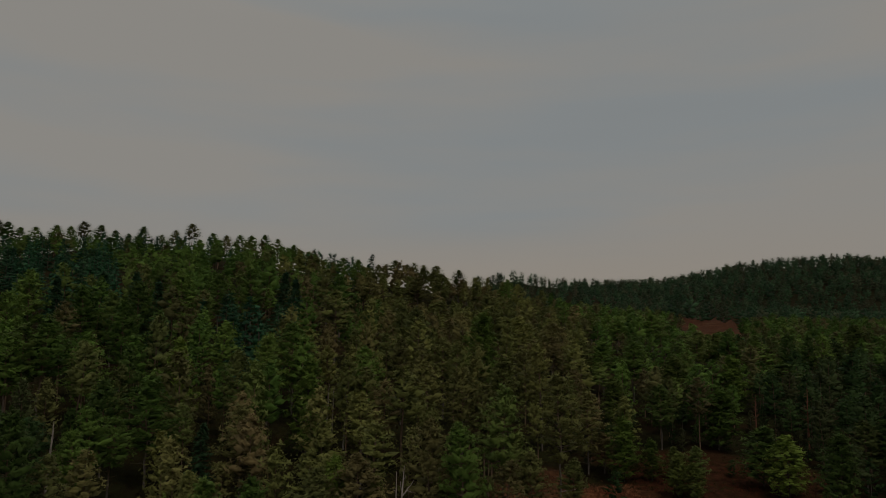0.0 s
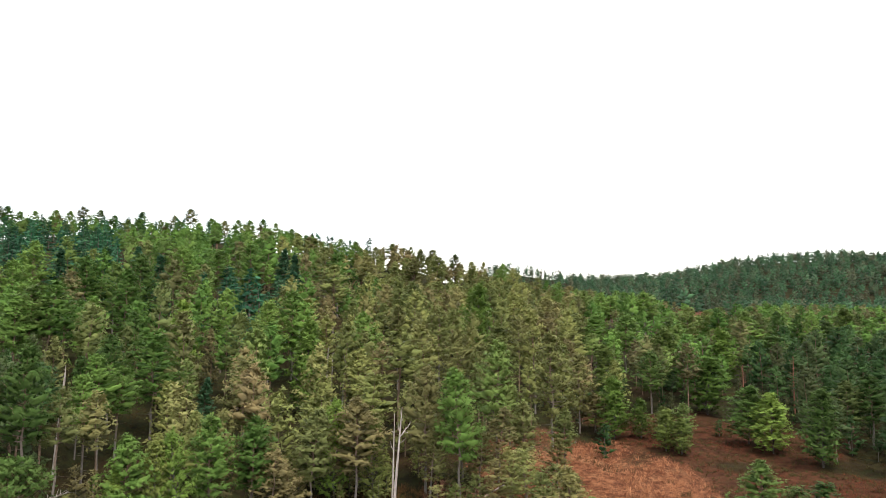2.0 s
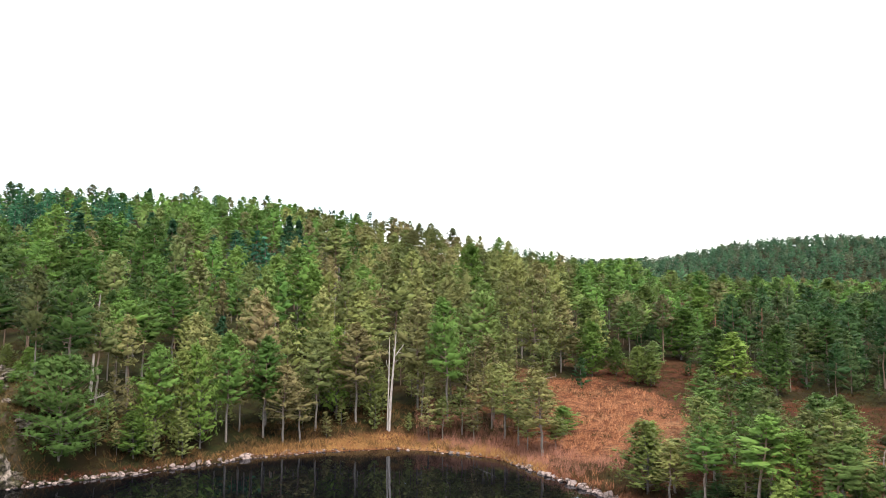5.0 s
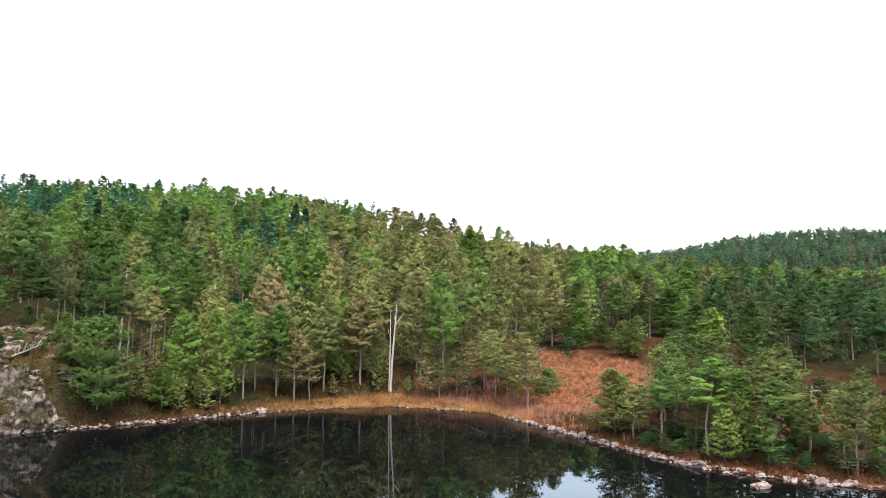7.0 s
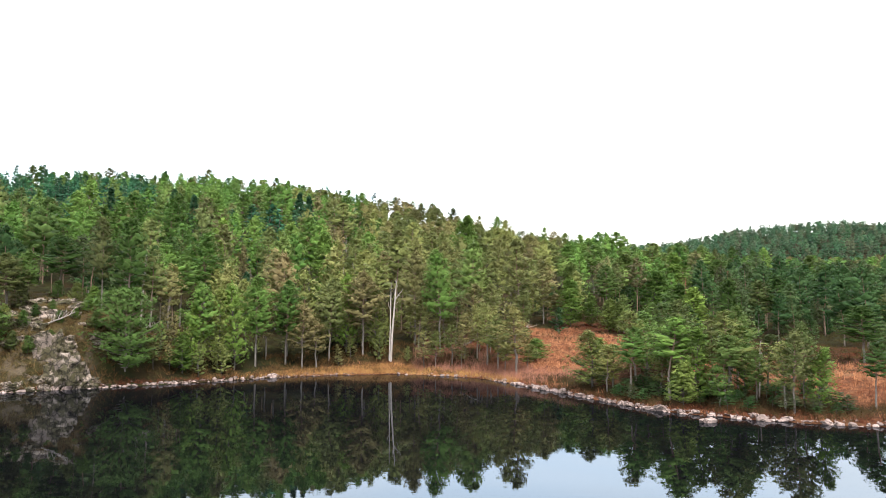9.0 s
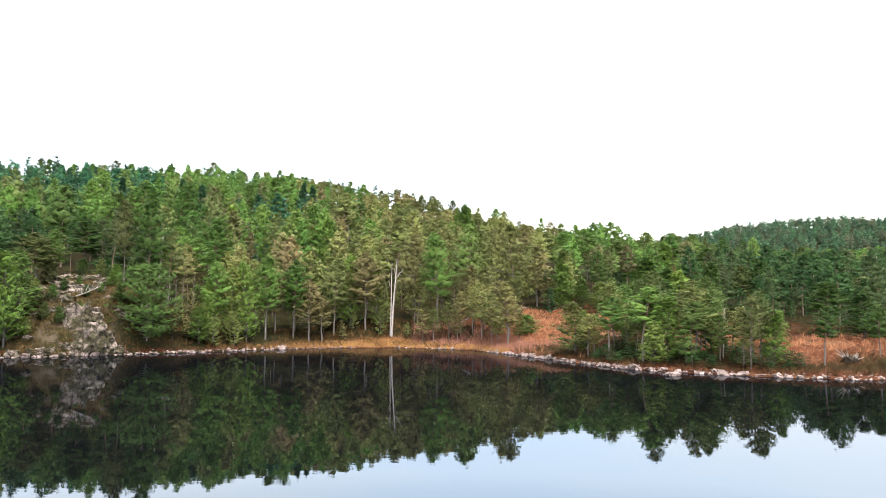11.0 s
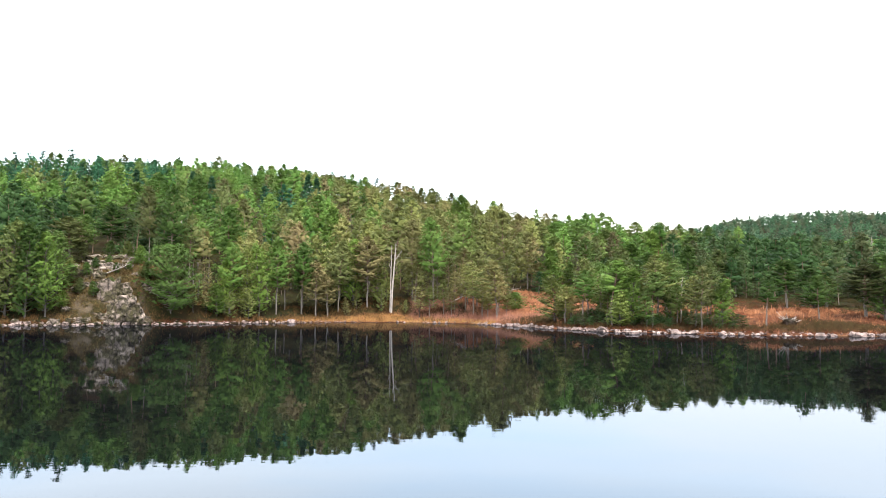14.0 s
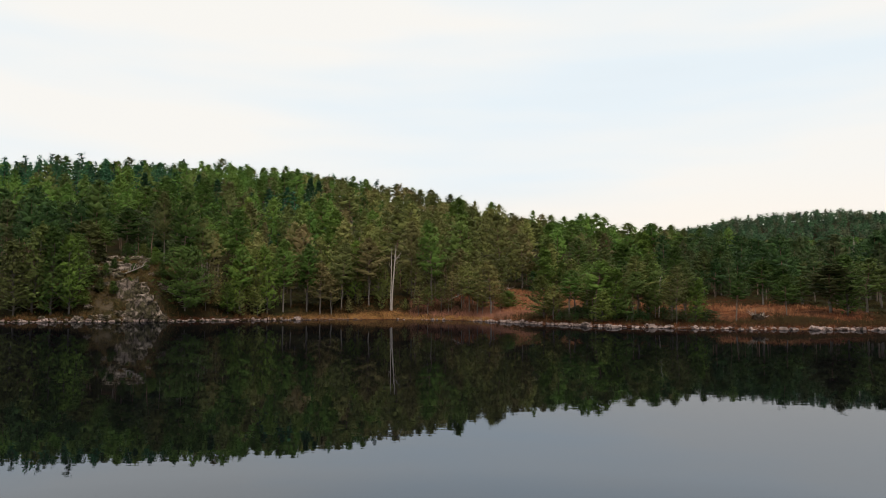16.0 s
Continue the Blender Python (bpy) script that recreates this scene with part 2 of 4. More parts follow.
# ---- shape of the land ----
# shore line: y of the water's edge for each x
SHORE_X = [-400, -160, -90, -62, -50, -43, -38, -33, -28, -22, -15, -5, 1, 9, 13, 16, 19, 22, 25, 29, 33, 38, 44, 52, 63, 90, 160, 400]
SHORE_Y = [-60, 20, 41, 51, 56, 61.5, 65, 69, 74, 80, 84.5, 87.5, 86, 80.5, 72, 65, 58, 50.5, 43.5, 39.5, 36.5, 34, 32, 31, 32, 36, 20, -60]
NEAR = [(-5, 94, 3.0), (-20, 92, 2.6), (6, 93, 2.4), (20, 129, 6.6), (26, 120, 5.8), (17, 105, 4.2), (-50, 88, 8.0), (-52, 76, 10.8), (-45.5, 72, 9.2), (-59, 74, 9.8), (-47, 65, 5.6), (-55, 86, 11.5), (-45, 116, 10.0), (-36, 80, 4.0), (-18, 142, 11.0),
        (-15, 180, 19.0), (12.6, 266, 25.0), (43, 148, 8.5), (76, 157, 8.5), (71, 122, 5.0), (118, 155, 9.0), (100, 80, 3.5), (45, 62, 2.2), (62, 95, 3.6),
        (70, 50, 1.8), (-90, 110, 12.0), (-120, 60, 6.0), (30, 80, 2.5)]
FAR = [(43, 272, 31.5), (66, 236, 26.0), (-4, 335, 52.5), (-42, 275, 48.5), (-134, 389, 77.0), (-216, 367, 71.0), (-194, 393, 78.5), (-160, 470, 70.0),
       (42, 364, 35.0), (45, 450, 54.0), (-30, 430, 56.0), (110, 480, 42.0), (130, 300, 21.0), (100, 225, 17.0), (180, 220, 15.0), (320, 380, 34.0), (250, 700, 44.0), (-400, 500, 70.0), (-60, 700, 50.0)]
HILL = [(375, 2200, 192.0), (460, 2200, 189.0), (544, 2200, 184.0), (629, 2200, 180.0), (714, 2200, 206.0), (783, 2200, 220.0), (886, 2200, 247.0), (1058, 2200, 262.0), (1194, 2200, 270.0),
        (1343, 2200, 250.0), (1900, 2200, 220.0), (1000, 2700, 180.0), (800, 1400, 78.0), (300, 1400, 80.0), (84, 900, 105.0), (133, 900, 98.0), (188, 900, 88.0), (280, 900, 62.0), (90, 1100, 80.0),
        (-600, 1700, 60.0), (2700, 2700, 80.0), (-2500, 2500, 80.0), (0, 2400, 90.0)]


def shore(x):
    return np.interp(x, SHORE_X, SHORE_Y)


def smooth(a, b, v):
    u = np.clip((v - a) / (b - a), 0, 1)
    return u * u * (3 - 2 * u)


PINS = np.array(NEAR + FAR + HILL + [(x, y, 0.4) for x, y in zip(SHORE_X[1:-1:2], SHORE_Y[1:-1:2])], float)


def spread(dx, dy):
    return -np.sqrt(dx * dx + dy * dy + 64.0)


_n = len(PINS)
_k = np.ones((_n + 1, _n + 1))
_k[:_n, :_n] = spread(PINS[:, None, 0] - PINS[None, :, 0], PINS[:, None, 1] - PINS[None, :, 1])
_k[_n, _n] = 0
WEIGHTS = np.linalg.solve(_k, np.append(PINS[:, 2], 0))


def waves(x, y):
    return (np.sin(0.31 * x + 1.3 * np.sin(0.17 * y)) * np.sin(0.27 * y + 1.1 * np.sin(0.21 * x + 2)) + 0.5 * np.sin(0.83 * x + 0.6 * y) * np.sin(0.71 * y - 0.5 * x + 1))


def ground(x, y):
    """Height of the ground above the lake."""
    x, y = np.asarray(x, float), np.asarray(y, float)
    s = (y - shore(x)) * 0.8
    h = spread(x[..., None] - PINS[:, 0], y[..., None] - PINS[:, 1]) @ WEIGHTS[:-1] + WEIGHTS[-1]
    land = 0.45 * (1 - np.exp(-np.maximum(s, 0) / 0.9)) + np.maximum(h - 0.3, 0.015 * s) * smooth(0.4, 11 - 7 * np.exp(-((x + 47) / 7) ** 2) - 5 * np.exp(-((x + 6) / 13) ** 2), s)
    land = land + waves(x, y) * 0.28 * smooth(1, 8, s) * np.clip(1 + s / 150, 1, 4)
    return np.where(s > 0, land, np.maximum(s * 0.35, -4.0))

# ---- land and water ----
def lined(*spans):
    """Coordinates from spans of (start, end, step)."""
    return np.unique(np.concatenate([np.arange(a, b, s) for a, b, s in spans]))


def mesh_of(name, verts, faces, mat, smooth_faces=True, normals=None):
    """A mesh from an array of corners and an array of faces that all have as many corners."""
    me = bpy.data.meshes.new(name)
    verts, faces = np.asarray(verts, np.float32), np.asarray(faces, np.int32)
    me.vertices.add(len(verts))
    me.vertices.foreach_set("co", verts.ravel())
    n, k = faces.shape
    me.loops.add(n * k)
    me.loops.foreach_set("vertex_index", faces.ravel())
    me.polygons.add(n)
    me.polygons.foreach_set("loop_start", np.arange(0, n * k, k, dtype=np.int32))
    me.polygons.foreach_set("use_smooth", np.full(n, smooth_faces))
    me.materials.append(mat)
    me.update(calc_edges=True)
    if normals is not None:
        me.normals_split_custom_set_from_vertices(np.asarray(normals, np.float32))
    return me


def felled(x, y):
    """The clear-cut valley floor before the far hill."""
    side = x / np.maximum(y, 1.0)
    edge = 0.012 * np.sin(0.021 * y) + 0.010 * np.sin(0.047 * y + 1)
    return smooth(0.300, 0.325, side + edge) * (1 - smooth(0.405, 0.430, side + edge)) * smooth(330, 350, y) * (1 - smooth(1380, 1440, y))


def boggy(x, y):
    """How much of the ground is open, orange bog and shore grass: 0 to 1."""
    s = y - shore(x)
    edge = 1.0 + 0.25 * np.sin(0.35 * x + 1.0) * np.cos(0.3 * y)
    bog = 1 - smooth(0.75, 1.05, np.hypot((x - 42) / 36, (y - 86) / 36) * edge)
    inlet = 1 - smooth(0.7, 1.1, np.hypot((x - 20) / 15, (y - 108) / 26) * edge)
    fringe = (1 - smooth(3.0, 6.5, s)) * smooth(-28, -12, x)
    point = 1 - smooth(0.7, 1.1, np.hypot((x - 54) / 17, (y - 53) / 14) * edge)
    heath = 1 - smooth(0.70, 1.05, np.hypot((x - 50) / 25, (y - 134) / 21) * edge)
    cut = felled(x, y)
    return np.clip(np.maximum.reduce([bog, inlet, fringe, cut, point, heath]), 0, 1)


def dryness(x, y):
    """Straw-coloured grass (1) or dark red-brown heath (0) on the open ground."""
    inlet = 1 - smooth(0.8, 1.3, np.hypot((x - 21) / 16, (y - 104) / 30))
    fringe = 1 - smooth(5.0, 9.0, y - shore(x))
    felling = 0.35 * felled(x, y)
    point = 1 - smooth(0.7, 1.3, np.hypot((x - 52) / 20, (y - 55) / 20))
    return np.clip(np.maximum.reduce([inlet, 1.0 * fringe * (1 - 0.62 * smooth(16, 26, x)), 0.6 * point, felling]), 0.08, 1)


def craggy(x, y):
    """Bare rock of the knoll by the western shore."""
    return 1 - smooth(0.7, 1.1, np.hypot((x + 51) / 9.5, (y - 71) / 14))


gx = lined((-2600, -700, 100), (-700, -260, 20), (-260, -130, 5), (-130, 140, 1.7), (140, 300, 5), (300, 1200, 25), (1200, 2700, 100))
gy = lined((-1500, -300, 100), (-300, 20, 10), (20, 160, 1.5), (160, 480, 5), (480, 1900, 25), (1900, 3600, 100))
mx, my = np.meshgrid(gx, gy)
mz = ground(mx, my)
around = np.maximum(np.abs(mx) / 600, -my / 300)
mz = np.where(my < shore(mx), mz + 30 * smooth(1.0, 1.4, around), mz)
nx, ny = len(gx), len(gy)
idx = np.arange(nx * ny).reshape(ny, nx)
quads = np.stack([idx[:-1, :-1], idx[:-1, 1:], idx[1:, 1:], idx[1:, :-1]], -1).reshape(-1, 4)
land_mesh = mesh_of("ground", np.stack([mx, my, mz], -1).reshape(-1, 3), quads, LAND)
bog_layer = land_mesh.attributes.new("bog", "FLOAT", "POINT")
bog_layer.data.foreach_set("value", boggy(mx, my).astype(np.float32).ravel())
land_mesh.attributes.new("dry", "FLOAT", "POINT").data.foreach_set("value", dryness(mx, my).astype(np.float32).ravel())
land_mesh.attributes.new("crag", "FLOAT", "POINT").data.foreach_set("value", craggy(mx, my).astype(np.float32).ravel())
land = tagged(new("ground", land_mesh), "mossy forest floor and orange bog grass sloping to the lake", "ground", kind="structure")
water_mesh = mesh_of("water", [(-800, -420, 0), (800, -420, 0), (800, 95, 0), (-800, 95, 0)], [(0, 1, 2, 3)], WATER)
water = tagged(new("water", water_mesh), "still dark lake that mirrors wood and sky", "lake", kind="structure")

# ---- trees ----
def tube(points, radii, sides=6):
    """Corners and triangles of a round rod along points."""
    points, radii = np.asarray(points, float), np.asarray(radii, float)
    n = len(points)
    way = np.gradient(points, axis=0)
    way /= np.linalg.norm(way, axis=1)[:, None] + 1e-9
    side = np.cross(way, np.where(np.abs(way[:, 2:3]) > 0.9, (1.0, 0, 0), (0, 0, 1.0)))
    side /= np.linalg.norm(side, axis=1)[:, None] + 1e-9
    other = np.cross(way, side)
    a = np.arange(sides) * 2 * np.pi / sides
    ring = points[:, None] + radii[:, None, None] * (np.cos(a)[None, :, None] * side[:, None] + np.sin(a)[None, :, None] * other[:, None])
    i = np.arange(n - 1)[:, None] * sides
    j = np.arange(sides)[None, :]
    k = (j + 1) % sides
    f1 = np.stack([i + j, i + k, i + sides + k], -1).reshape(-1, 3)
    f2 = np.stack([i + j, i + sides + k, i + sides + j], -1).reshape(-1, 3)
    return ring.reshape(-1, 3), np.concatenate([f1, f2])


def joined(pieces):
    """One set of corners and faces out of several."""
    verts, faces, at = [], [], 0
    for v, f in pieces:
        verts.append(v)
        faces.append(np.asarray(f) + at)
        at += len(v)
    return np.concatenate(verts), np.concatenate(faces)


def sprays(rng, centres, lit, radius, blades, broad=0.17):
    """Shoots of needles: round each centre a tuft of narrow blades that point up and outwards. Corners, faces and the way that each corner faces."""
    n = len(centres)
    axis = lit * 0.70 + (0, 0, 0.60) + rng.normal(0, 0.30, (n, 3))
    axis /= np.linalg.norm(axis, axis=1)[:, None]
    big = radius * rng.uniform(0.7, 1.3, (n, 1, 1))
    way = rng.normal(0, 1, (n, blades, 3))
    way -= np.sum(way * axis[:, None], 2)[..., None] * axis[:, None]
    way = way / (np.linalg.norm(way, axis=2)[..., None] + 1e-9) + axis[:, None] * rng.uniform(-0.35, 0.75, (n, blades, 1))
    way /= np.linalg.norm(way, axis=2)[..., None] + 1e-9
    across = np.cross(way, axis[:, None] + rng.normal(0, 0.22, (n, blades, 3)))
    across /= np.linalg.norm(across, axis=2)[..., None] + 1e-9
    root = centres[:, None] + big * rng.normal(0, 0.36, (n, blades, 3)) * (1, 1, 0.7)
    long = big * rng.uniform(0.85, 1.75, (n, blades, 1))
    v = np.stack([root - across * long * broad, root + across * long * broad, root + way * long], 2).reshape(-1, 3)
    normal = np.repeat((axis * 0.5 + lit * 1.8)[:, None] + way * 0.16, 3, 1).reshape(-1, 3)
    normal /= np.linalg.norm(normal, axis=1)[:, None]
    return v, np.arange(len(v)).reshape(-1, 3), normal


GOLD = (1 + 5 ** 0.5) / 2
ICO = np.array([(-1, GOLD, 0), (1, GOLD, 0), (-1, -GOLD, 0), (1, -GOLD, 0), (0, -1, GOLD), (0, 1, GOLD), (0, -1, -GOLD), (0, 1, -GOLD), (GOLD, 0, -1), (GOLD, 0, 1), (-GOLD, 0, -1), (-GOLD, 0, 1)]) / (1 + GOLD ** 2) ** 0.5
ICO_FACES = np.array([(0, 11, 5), (0, 5, 1), (0, 1, 7), (0, 7, 10), (0, 10, 11), (1, 5, 9), (5, 11, 4), (11, 10, 2), (10, 7, 6), (7, 1, 8), (3, 9, 4), (3, 4, 2), (3, 2, 6), (3, 6, 8), (3, 8, 9), (4, 9, 5), (2, 4, 11), (6, 2, 10), (8, 6, 7), (9, 8, 1)])

OCTA = np.array([(1, 0, 0), (-1, 0, 0), (0, 1, 0), (0, -1, 0), (0, 0, 1), (0, 0, -1)], float)
OCTA_FACES = np.array([(0, 2, 4), (2, 1, 4), (1, 3, 4), (3, 0, 4), (2, 0, 5), (1, 2, 5), (3, 1, 5), (0, 3, 5)])


def clumps(rng, centres, outs, sizes, lits, solid, solid_faces):
    """The dense inner foliage of each limb: an uneven lump, longest along the limb."""
    n = len(centres)
    flat = outs * (1, 1, 0)
    flat /= np.linalg.norm(flat, axis=1)[:, None] + 1e-9
    side = np.stack([-flat[:, 1], flat[:, 0], np.zeros(n)], 1)
    k = len(solid)
    shape = solid[None] * rng.uniform(0.65, 1.3, (n, k, 1))
    v = centres[:, None] + shape[..., :1] * (outs * sizes[:, :1])[:, None] + shape[..., 1:2] * (side * sizes[:, 1:2])[:, None] + shape[..., 2:] * (np.array((0, 0, 1.0)) * sizes[:, 2:])[:, None]
    round_ = solid[None, :, :1] * flat[:, None] + solid[None, :, 1:2] * side[:, None] + solid[None, :, 2:] * np.array((0, 0, 1.0))
    normal = round_ * 0.8 + lits[:, None] * 1.0
    normal /= np.linalg.norm(normal, axis=2)[..., None] + 1e-9
    faces = (np.arange(n)[:, None, None] * k + solid_faces[None]).reshape(-1, 3)
    return v.reshape(-1, 3), faces, normal.reshape(-1, 3)


# height, crown width, lowest limb, limbs, sprays a limb, how the crown's width goes with height
FORMS = {
    "pine": (14.0, 5.8, 0.36, 60, 17, lambda u: min(1.0, 0.60 + 2.0 * u) * (1.0 - u ** 1.75) ** 0.86),
    "tall": (16.0, 5.6, 0.48, 45, 16, lambda u: min(1.0, 0.50 + 2.0 * u) * (1.0 - u ** 1.7) ** 0.85),
    "young": (10.0, 4.4, 0.06, 78, 12, lambda u: min(1.0, 0.72 + 1.6 * u) * (1.0 - u ** 1.55) ** 0.86),
    "spruce": (15.0, 5.0, 0.05, 96, 7, lambda u: (1.01 - u) ** 0.9),
    "broad": (11.0, 9.5, 0.03, 115, 24, lambda u: min(1.0, 0.80 + 1.2 * u) * (1.0 - u ** 2.2) ** 0.70),
    "thin": (12.0, 4.2, 0.30, 45, 11, lambda u: min(1.0, 0.60 + 2.0 * u) * (1.0 - u ** 2.0) ** 0.8),
}


# how full the limbs' inner foliage is
FULL = {"pine": 1.0, "tall": 1.0, "young": 0.70, "spruce": 1.15, "broad": 0.55, "thin": 0.45}


def grow(form, seed, limbs=None, per_limb=None, size=0.42, blades=9, sides=6, broad=0.17):
    """Trunk, limbs and crown of one tree that stands at the origin."""
    rng = np.random.default_rng(seed)
    H, W, low, n_limbs, n_shoots, profile = FORMS[form]
    n_limbs, n_shoots = limbs or n_limbs, per_limb or n_shoots
    u = np.linspace(0, 1, 9 if sides > 3 else 4)
    bend = rng.normal(0, 0.16, 2)
    kink = rng.normal(0, 0.10, (len(u), 2)) * (u * (1 - u) * 4)[:, None]
    stem = np.stack([bend[0] * u ** 2 * 3 + kink[:, 0], bend[1] * u ** 2 * 3 + kink[:, 1], u * H * 0.985 - 0.35 * (u == 0)], 1)
    trunk = tube(stem, H * 0.0095 * (1 - u) ** 0.8 + 0.02, sides)
    rods, pads, lits = [], [], []
    lumps, ways, bulks, shone = [], [], [], []
    thick = (45 / n_limbs) ** 0.8
    turn = rng.uniform(0, 6.28)
    lean = rng.normal(0, 0.13, 2)
    gaps = rng.uniform(0, 6.28, 3)
    for i in range(n_limbs):
        step = 5 if form in ("pine", "tall", "thin") and n_limbs >= 40 else 1
        whorl = i // step
        f = min(1.0, max(0.0, (whorl * step + step * 0.5 + rng.normal(0, 0.26 * step)) / n_limbs)) ** 0.92
        h = low + (0.975 - low) * f
        root = np.array([np.interp(h, u, stem[:, k]) for k in range(3)])
        turn += 2.4 + rng.normal(0, 0.35)
        bumpy = 1 + 0.13 * np.sin(7 * f + gaps[0] + 2 * turn) + 0.07 * np.sin(17 * f + gaps[1])
        reach = W / 2 * profile(f) * rng.uniform(0.80, 1.08) * bumpy * (1 + lean[0] * np.cos(turn) + lean[1] * np.sin(turn)) + 0.22
        rise = {"spruce": -0.25 + 0.45 * f, "young": 0.45 + 0.5 * f, "tall": 0.15 + 0.55 * f}.get(form, 0.20 + 0.55 * f) + rng.normal(0, 0.12)
        out = np.array([np.cos(turn), np.sin(turn), rise])
        tip = root + out * reach
        tip[2] = min(tip[2], H)
        middle = root * 0.5 + tip * 0.5 + (0, 0, -0.06 * reach)
        rods.append(tube([root, middle, tip], [0.040 * (1.3 - f) + 0.012, 0.026 * (1.3 - f) + 0.01, 0.008], 3))
        along = 1.06 - 0.80 * rng.uniform(0, 1, n_shoots) ** 1.35
        c = root + (tip - root) * along[:, None]
        spread_ = 0.12 + 0.40 * reach * np.clip(along, 0.25, 0.9)
        sideways = rng.uniform(-1.25, 1.25, n_shoots) * spread_
        up = rng.normal(0.05, 0.14 if form == "spruce" else 0.25, n_shoots)
        c = c + np.stack([-np.sin(turn) * sideways, np.cos(turn) * sideways, up - 0.10 * np.abs(sideways)], 1)
        pads.append(c)
        facing = np.stack([np.cos(turn) * 0.66 - np.sin(turn) * sideways * 0.4, np.sin(turn) * 0.66 + np.cos(turn) * sideways * 0.4, 0.14 + up * 1.4 + 0.8 * f], 1)
        lits.append(facing / np.linalg.norm(facing, axis=1)[:, None])
        lumps.append(root + (tip - root) * rng.uniform(0.40, 0.60))
        ways.append(out / np.linalg.norm(out))
        fill = FULL[form] * rng.uniform(0.8, 1.15) * thick * (0.82 if sides > 5 else 1.0)
        bulks.append(((0.30 * reach + 0.06) * max(1.0, thick ** 0.5), (0.25 * reach + 0.06) * fill, (0.13 * reach + 0.12) * fill))
        shone.append((np.cos(turn) * 0.6, np.sin(turn) * 0.6, 0.25 + 0.8 * f))
    many = max(3, n_shoots // 2)
    top = stem[-1] + np.stack([rng.normal(0, 0.14, many), rng.normal(0, 0.14, many), -rng.uniform(-0.1, 0.9, many)], 1)
    pads.append(top)
    lits.append(np.tile((0, -0.3, 0.95), (many, 1)))
    for _ in range({"tall": 9, "pine": 6, "thin": 9}.get(form, 0)):
        h = rng.uniform(0.12, low)
        root = np.array([np.interp(h, u, stem[:, k]) for k in range(3)])
        a = rng.uniform(0, 6.28)
        rods.append(tube([root, root + np.array([np.cos(a), np.sin(a), rng.uniform(-0.2, 0.2)]) * rng.uniform(0.4, 1.3)], [0.022, 0.006], 3))
    fuzz = sprays(rng, np.concatenate(pads), np.concatenate(lits), size, blades, broad)
    core = clumps(rng, np.array(lumps), np.array(ways), np.array(bulks), np.array(shone), *((ICO, ICO_FACES) if sides > 5 else (OCTA, OCTA_FACES)))
    crown = (np.concatenate([fuzz[0], core[0]]), np.concatenate([fuzz[1], core[1] + len(fuzz[0])]), np.concatenate([fuzz[2], core[2]]))
    return trunk, joined(rods), crown


LOOKS = {"pine": (PINE, BARK, 6), "tall": (PINE, BARK, 5), "young": (FRESH, GREYBARK, 5), "spruce": (SPRUCE, GREYBARK, 3), "thin": (THIN, BARK, 4), "broad": (PINE, BARK, 1)}
NAMES = {"pine": "pine_tree", "tall": "pine_tree", "young": "young_pine", "spruce": "spruce_tree", "thin": "slender_pine", "broad": "pine_tree"}
WORDS = {
    "pine": "green Scots pine with a rounded layered crown",
    "tall": "tall Scots pine, bare reddish trunk, crown at the top",
    "young": "dense fresh-green young pine, needles down to the ground",
    "spruce": "dark blue-green spruce with a narrow pointed crown",
    "broad": "broad bushy Scots pine with limbs down to the shore",
    "thin": "slender brownish pine with sparse needles and visible trunk",
}
GROVES = {"pine": "pines on the slope", "tall": "tall pines", "young": "young pines", "spruce": "spruces", "thin": "slender pines by the bog", "broad": "pines on the slope"}
STOCK = {}
for number, (form, (leaf, wood, many)) in enumerate(LOOKS.items()):
    STOCK[form] = []
    for v in range(many):
        trunk, rods, crown = grow(form, 100 * number + v, None, None, {"young": 0.165, "spruce": 0.20, "thin": 0.18, "broad": 0.19}.get(form, 0.185), 10, 6, 0.22)
        STOCK[form].append((mesh_of("trunk", *joined((trunk, rods)), wood), mesh_of("crown", crown[0], crown[1], leaf, True, crown[2])))
for form, wood in (("pine", BARK), ("tall", BARK), ("spruce", GREYBARK), ("thin", BARK), ("young", GREYBARK)):
    STOCK[form + " far"] = []
    for v in range(3):
        trunk, rods, crown = grow(form, 700 + v, None, 11, 0.25, 7, 4, 0.23)
        STOCK[form + " far"].append((mesh_of("trunk", *joined((trunk, rods)), wood), mesh_of("crown", crown[0], crown[1], LOOKS[form][0], True, crown[2])))
PLACED = [(-5.5, 92.3)]


def zone(x, y):
    """Which pines grow here: olive-brown ones above the bay, deep green ones west and east whose colour also holds the
    stands' shade, mixed between.
    """
    edge = 6 * np.sin(0.08 * y) + 5 * np.sin(0.13 * x + 1)
    if -34 < x + edge - 0.05 * (y - 100) < 34 and y > 84:
        return "olive"
    return "deep" if (x + edge < -38 and y < 122) or (x > 29 and y < 80) or (x + edge > 50 and 55 < y < 110) or (x + edge > 0.42 * y and 105 < y < 280) else "mixed"


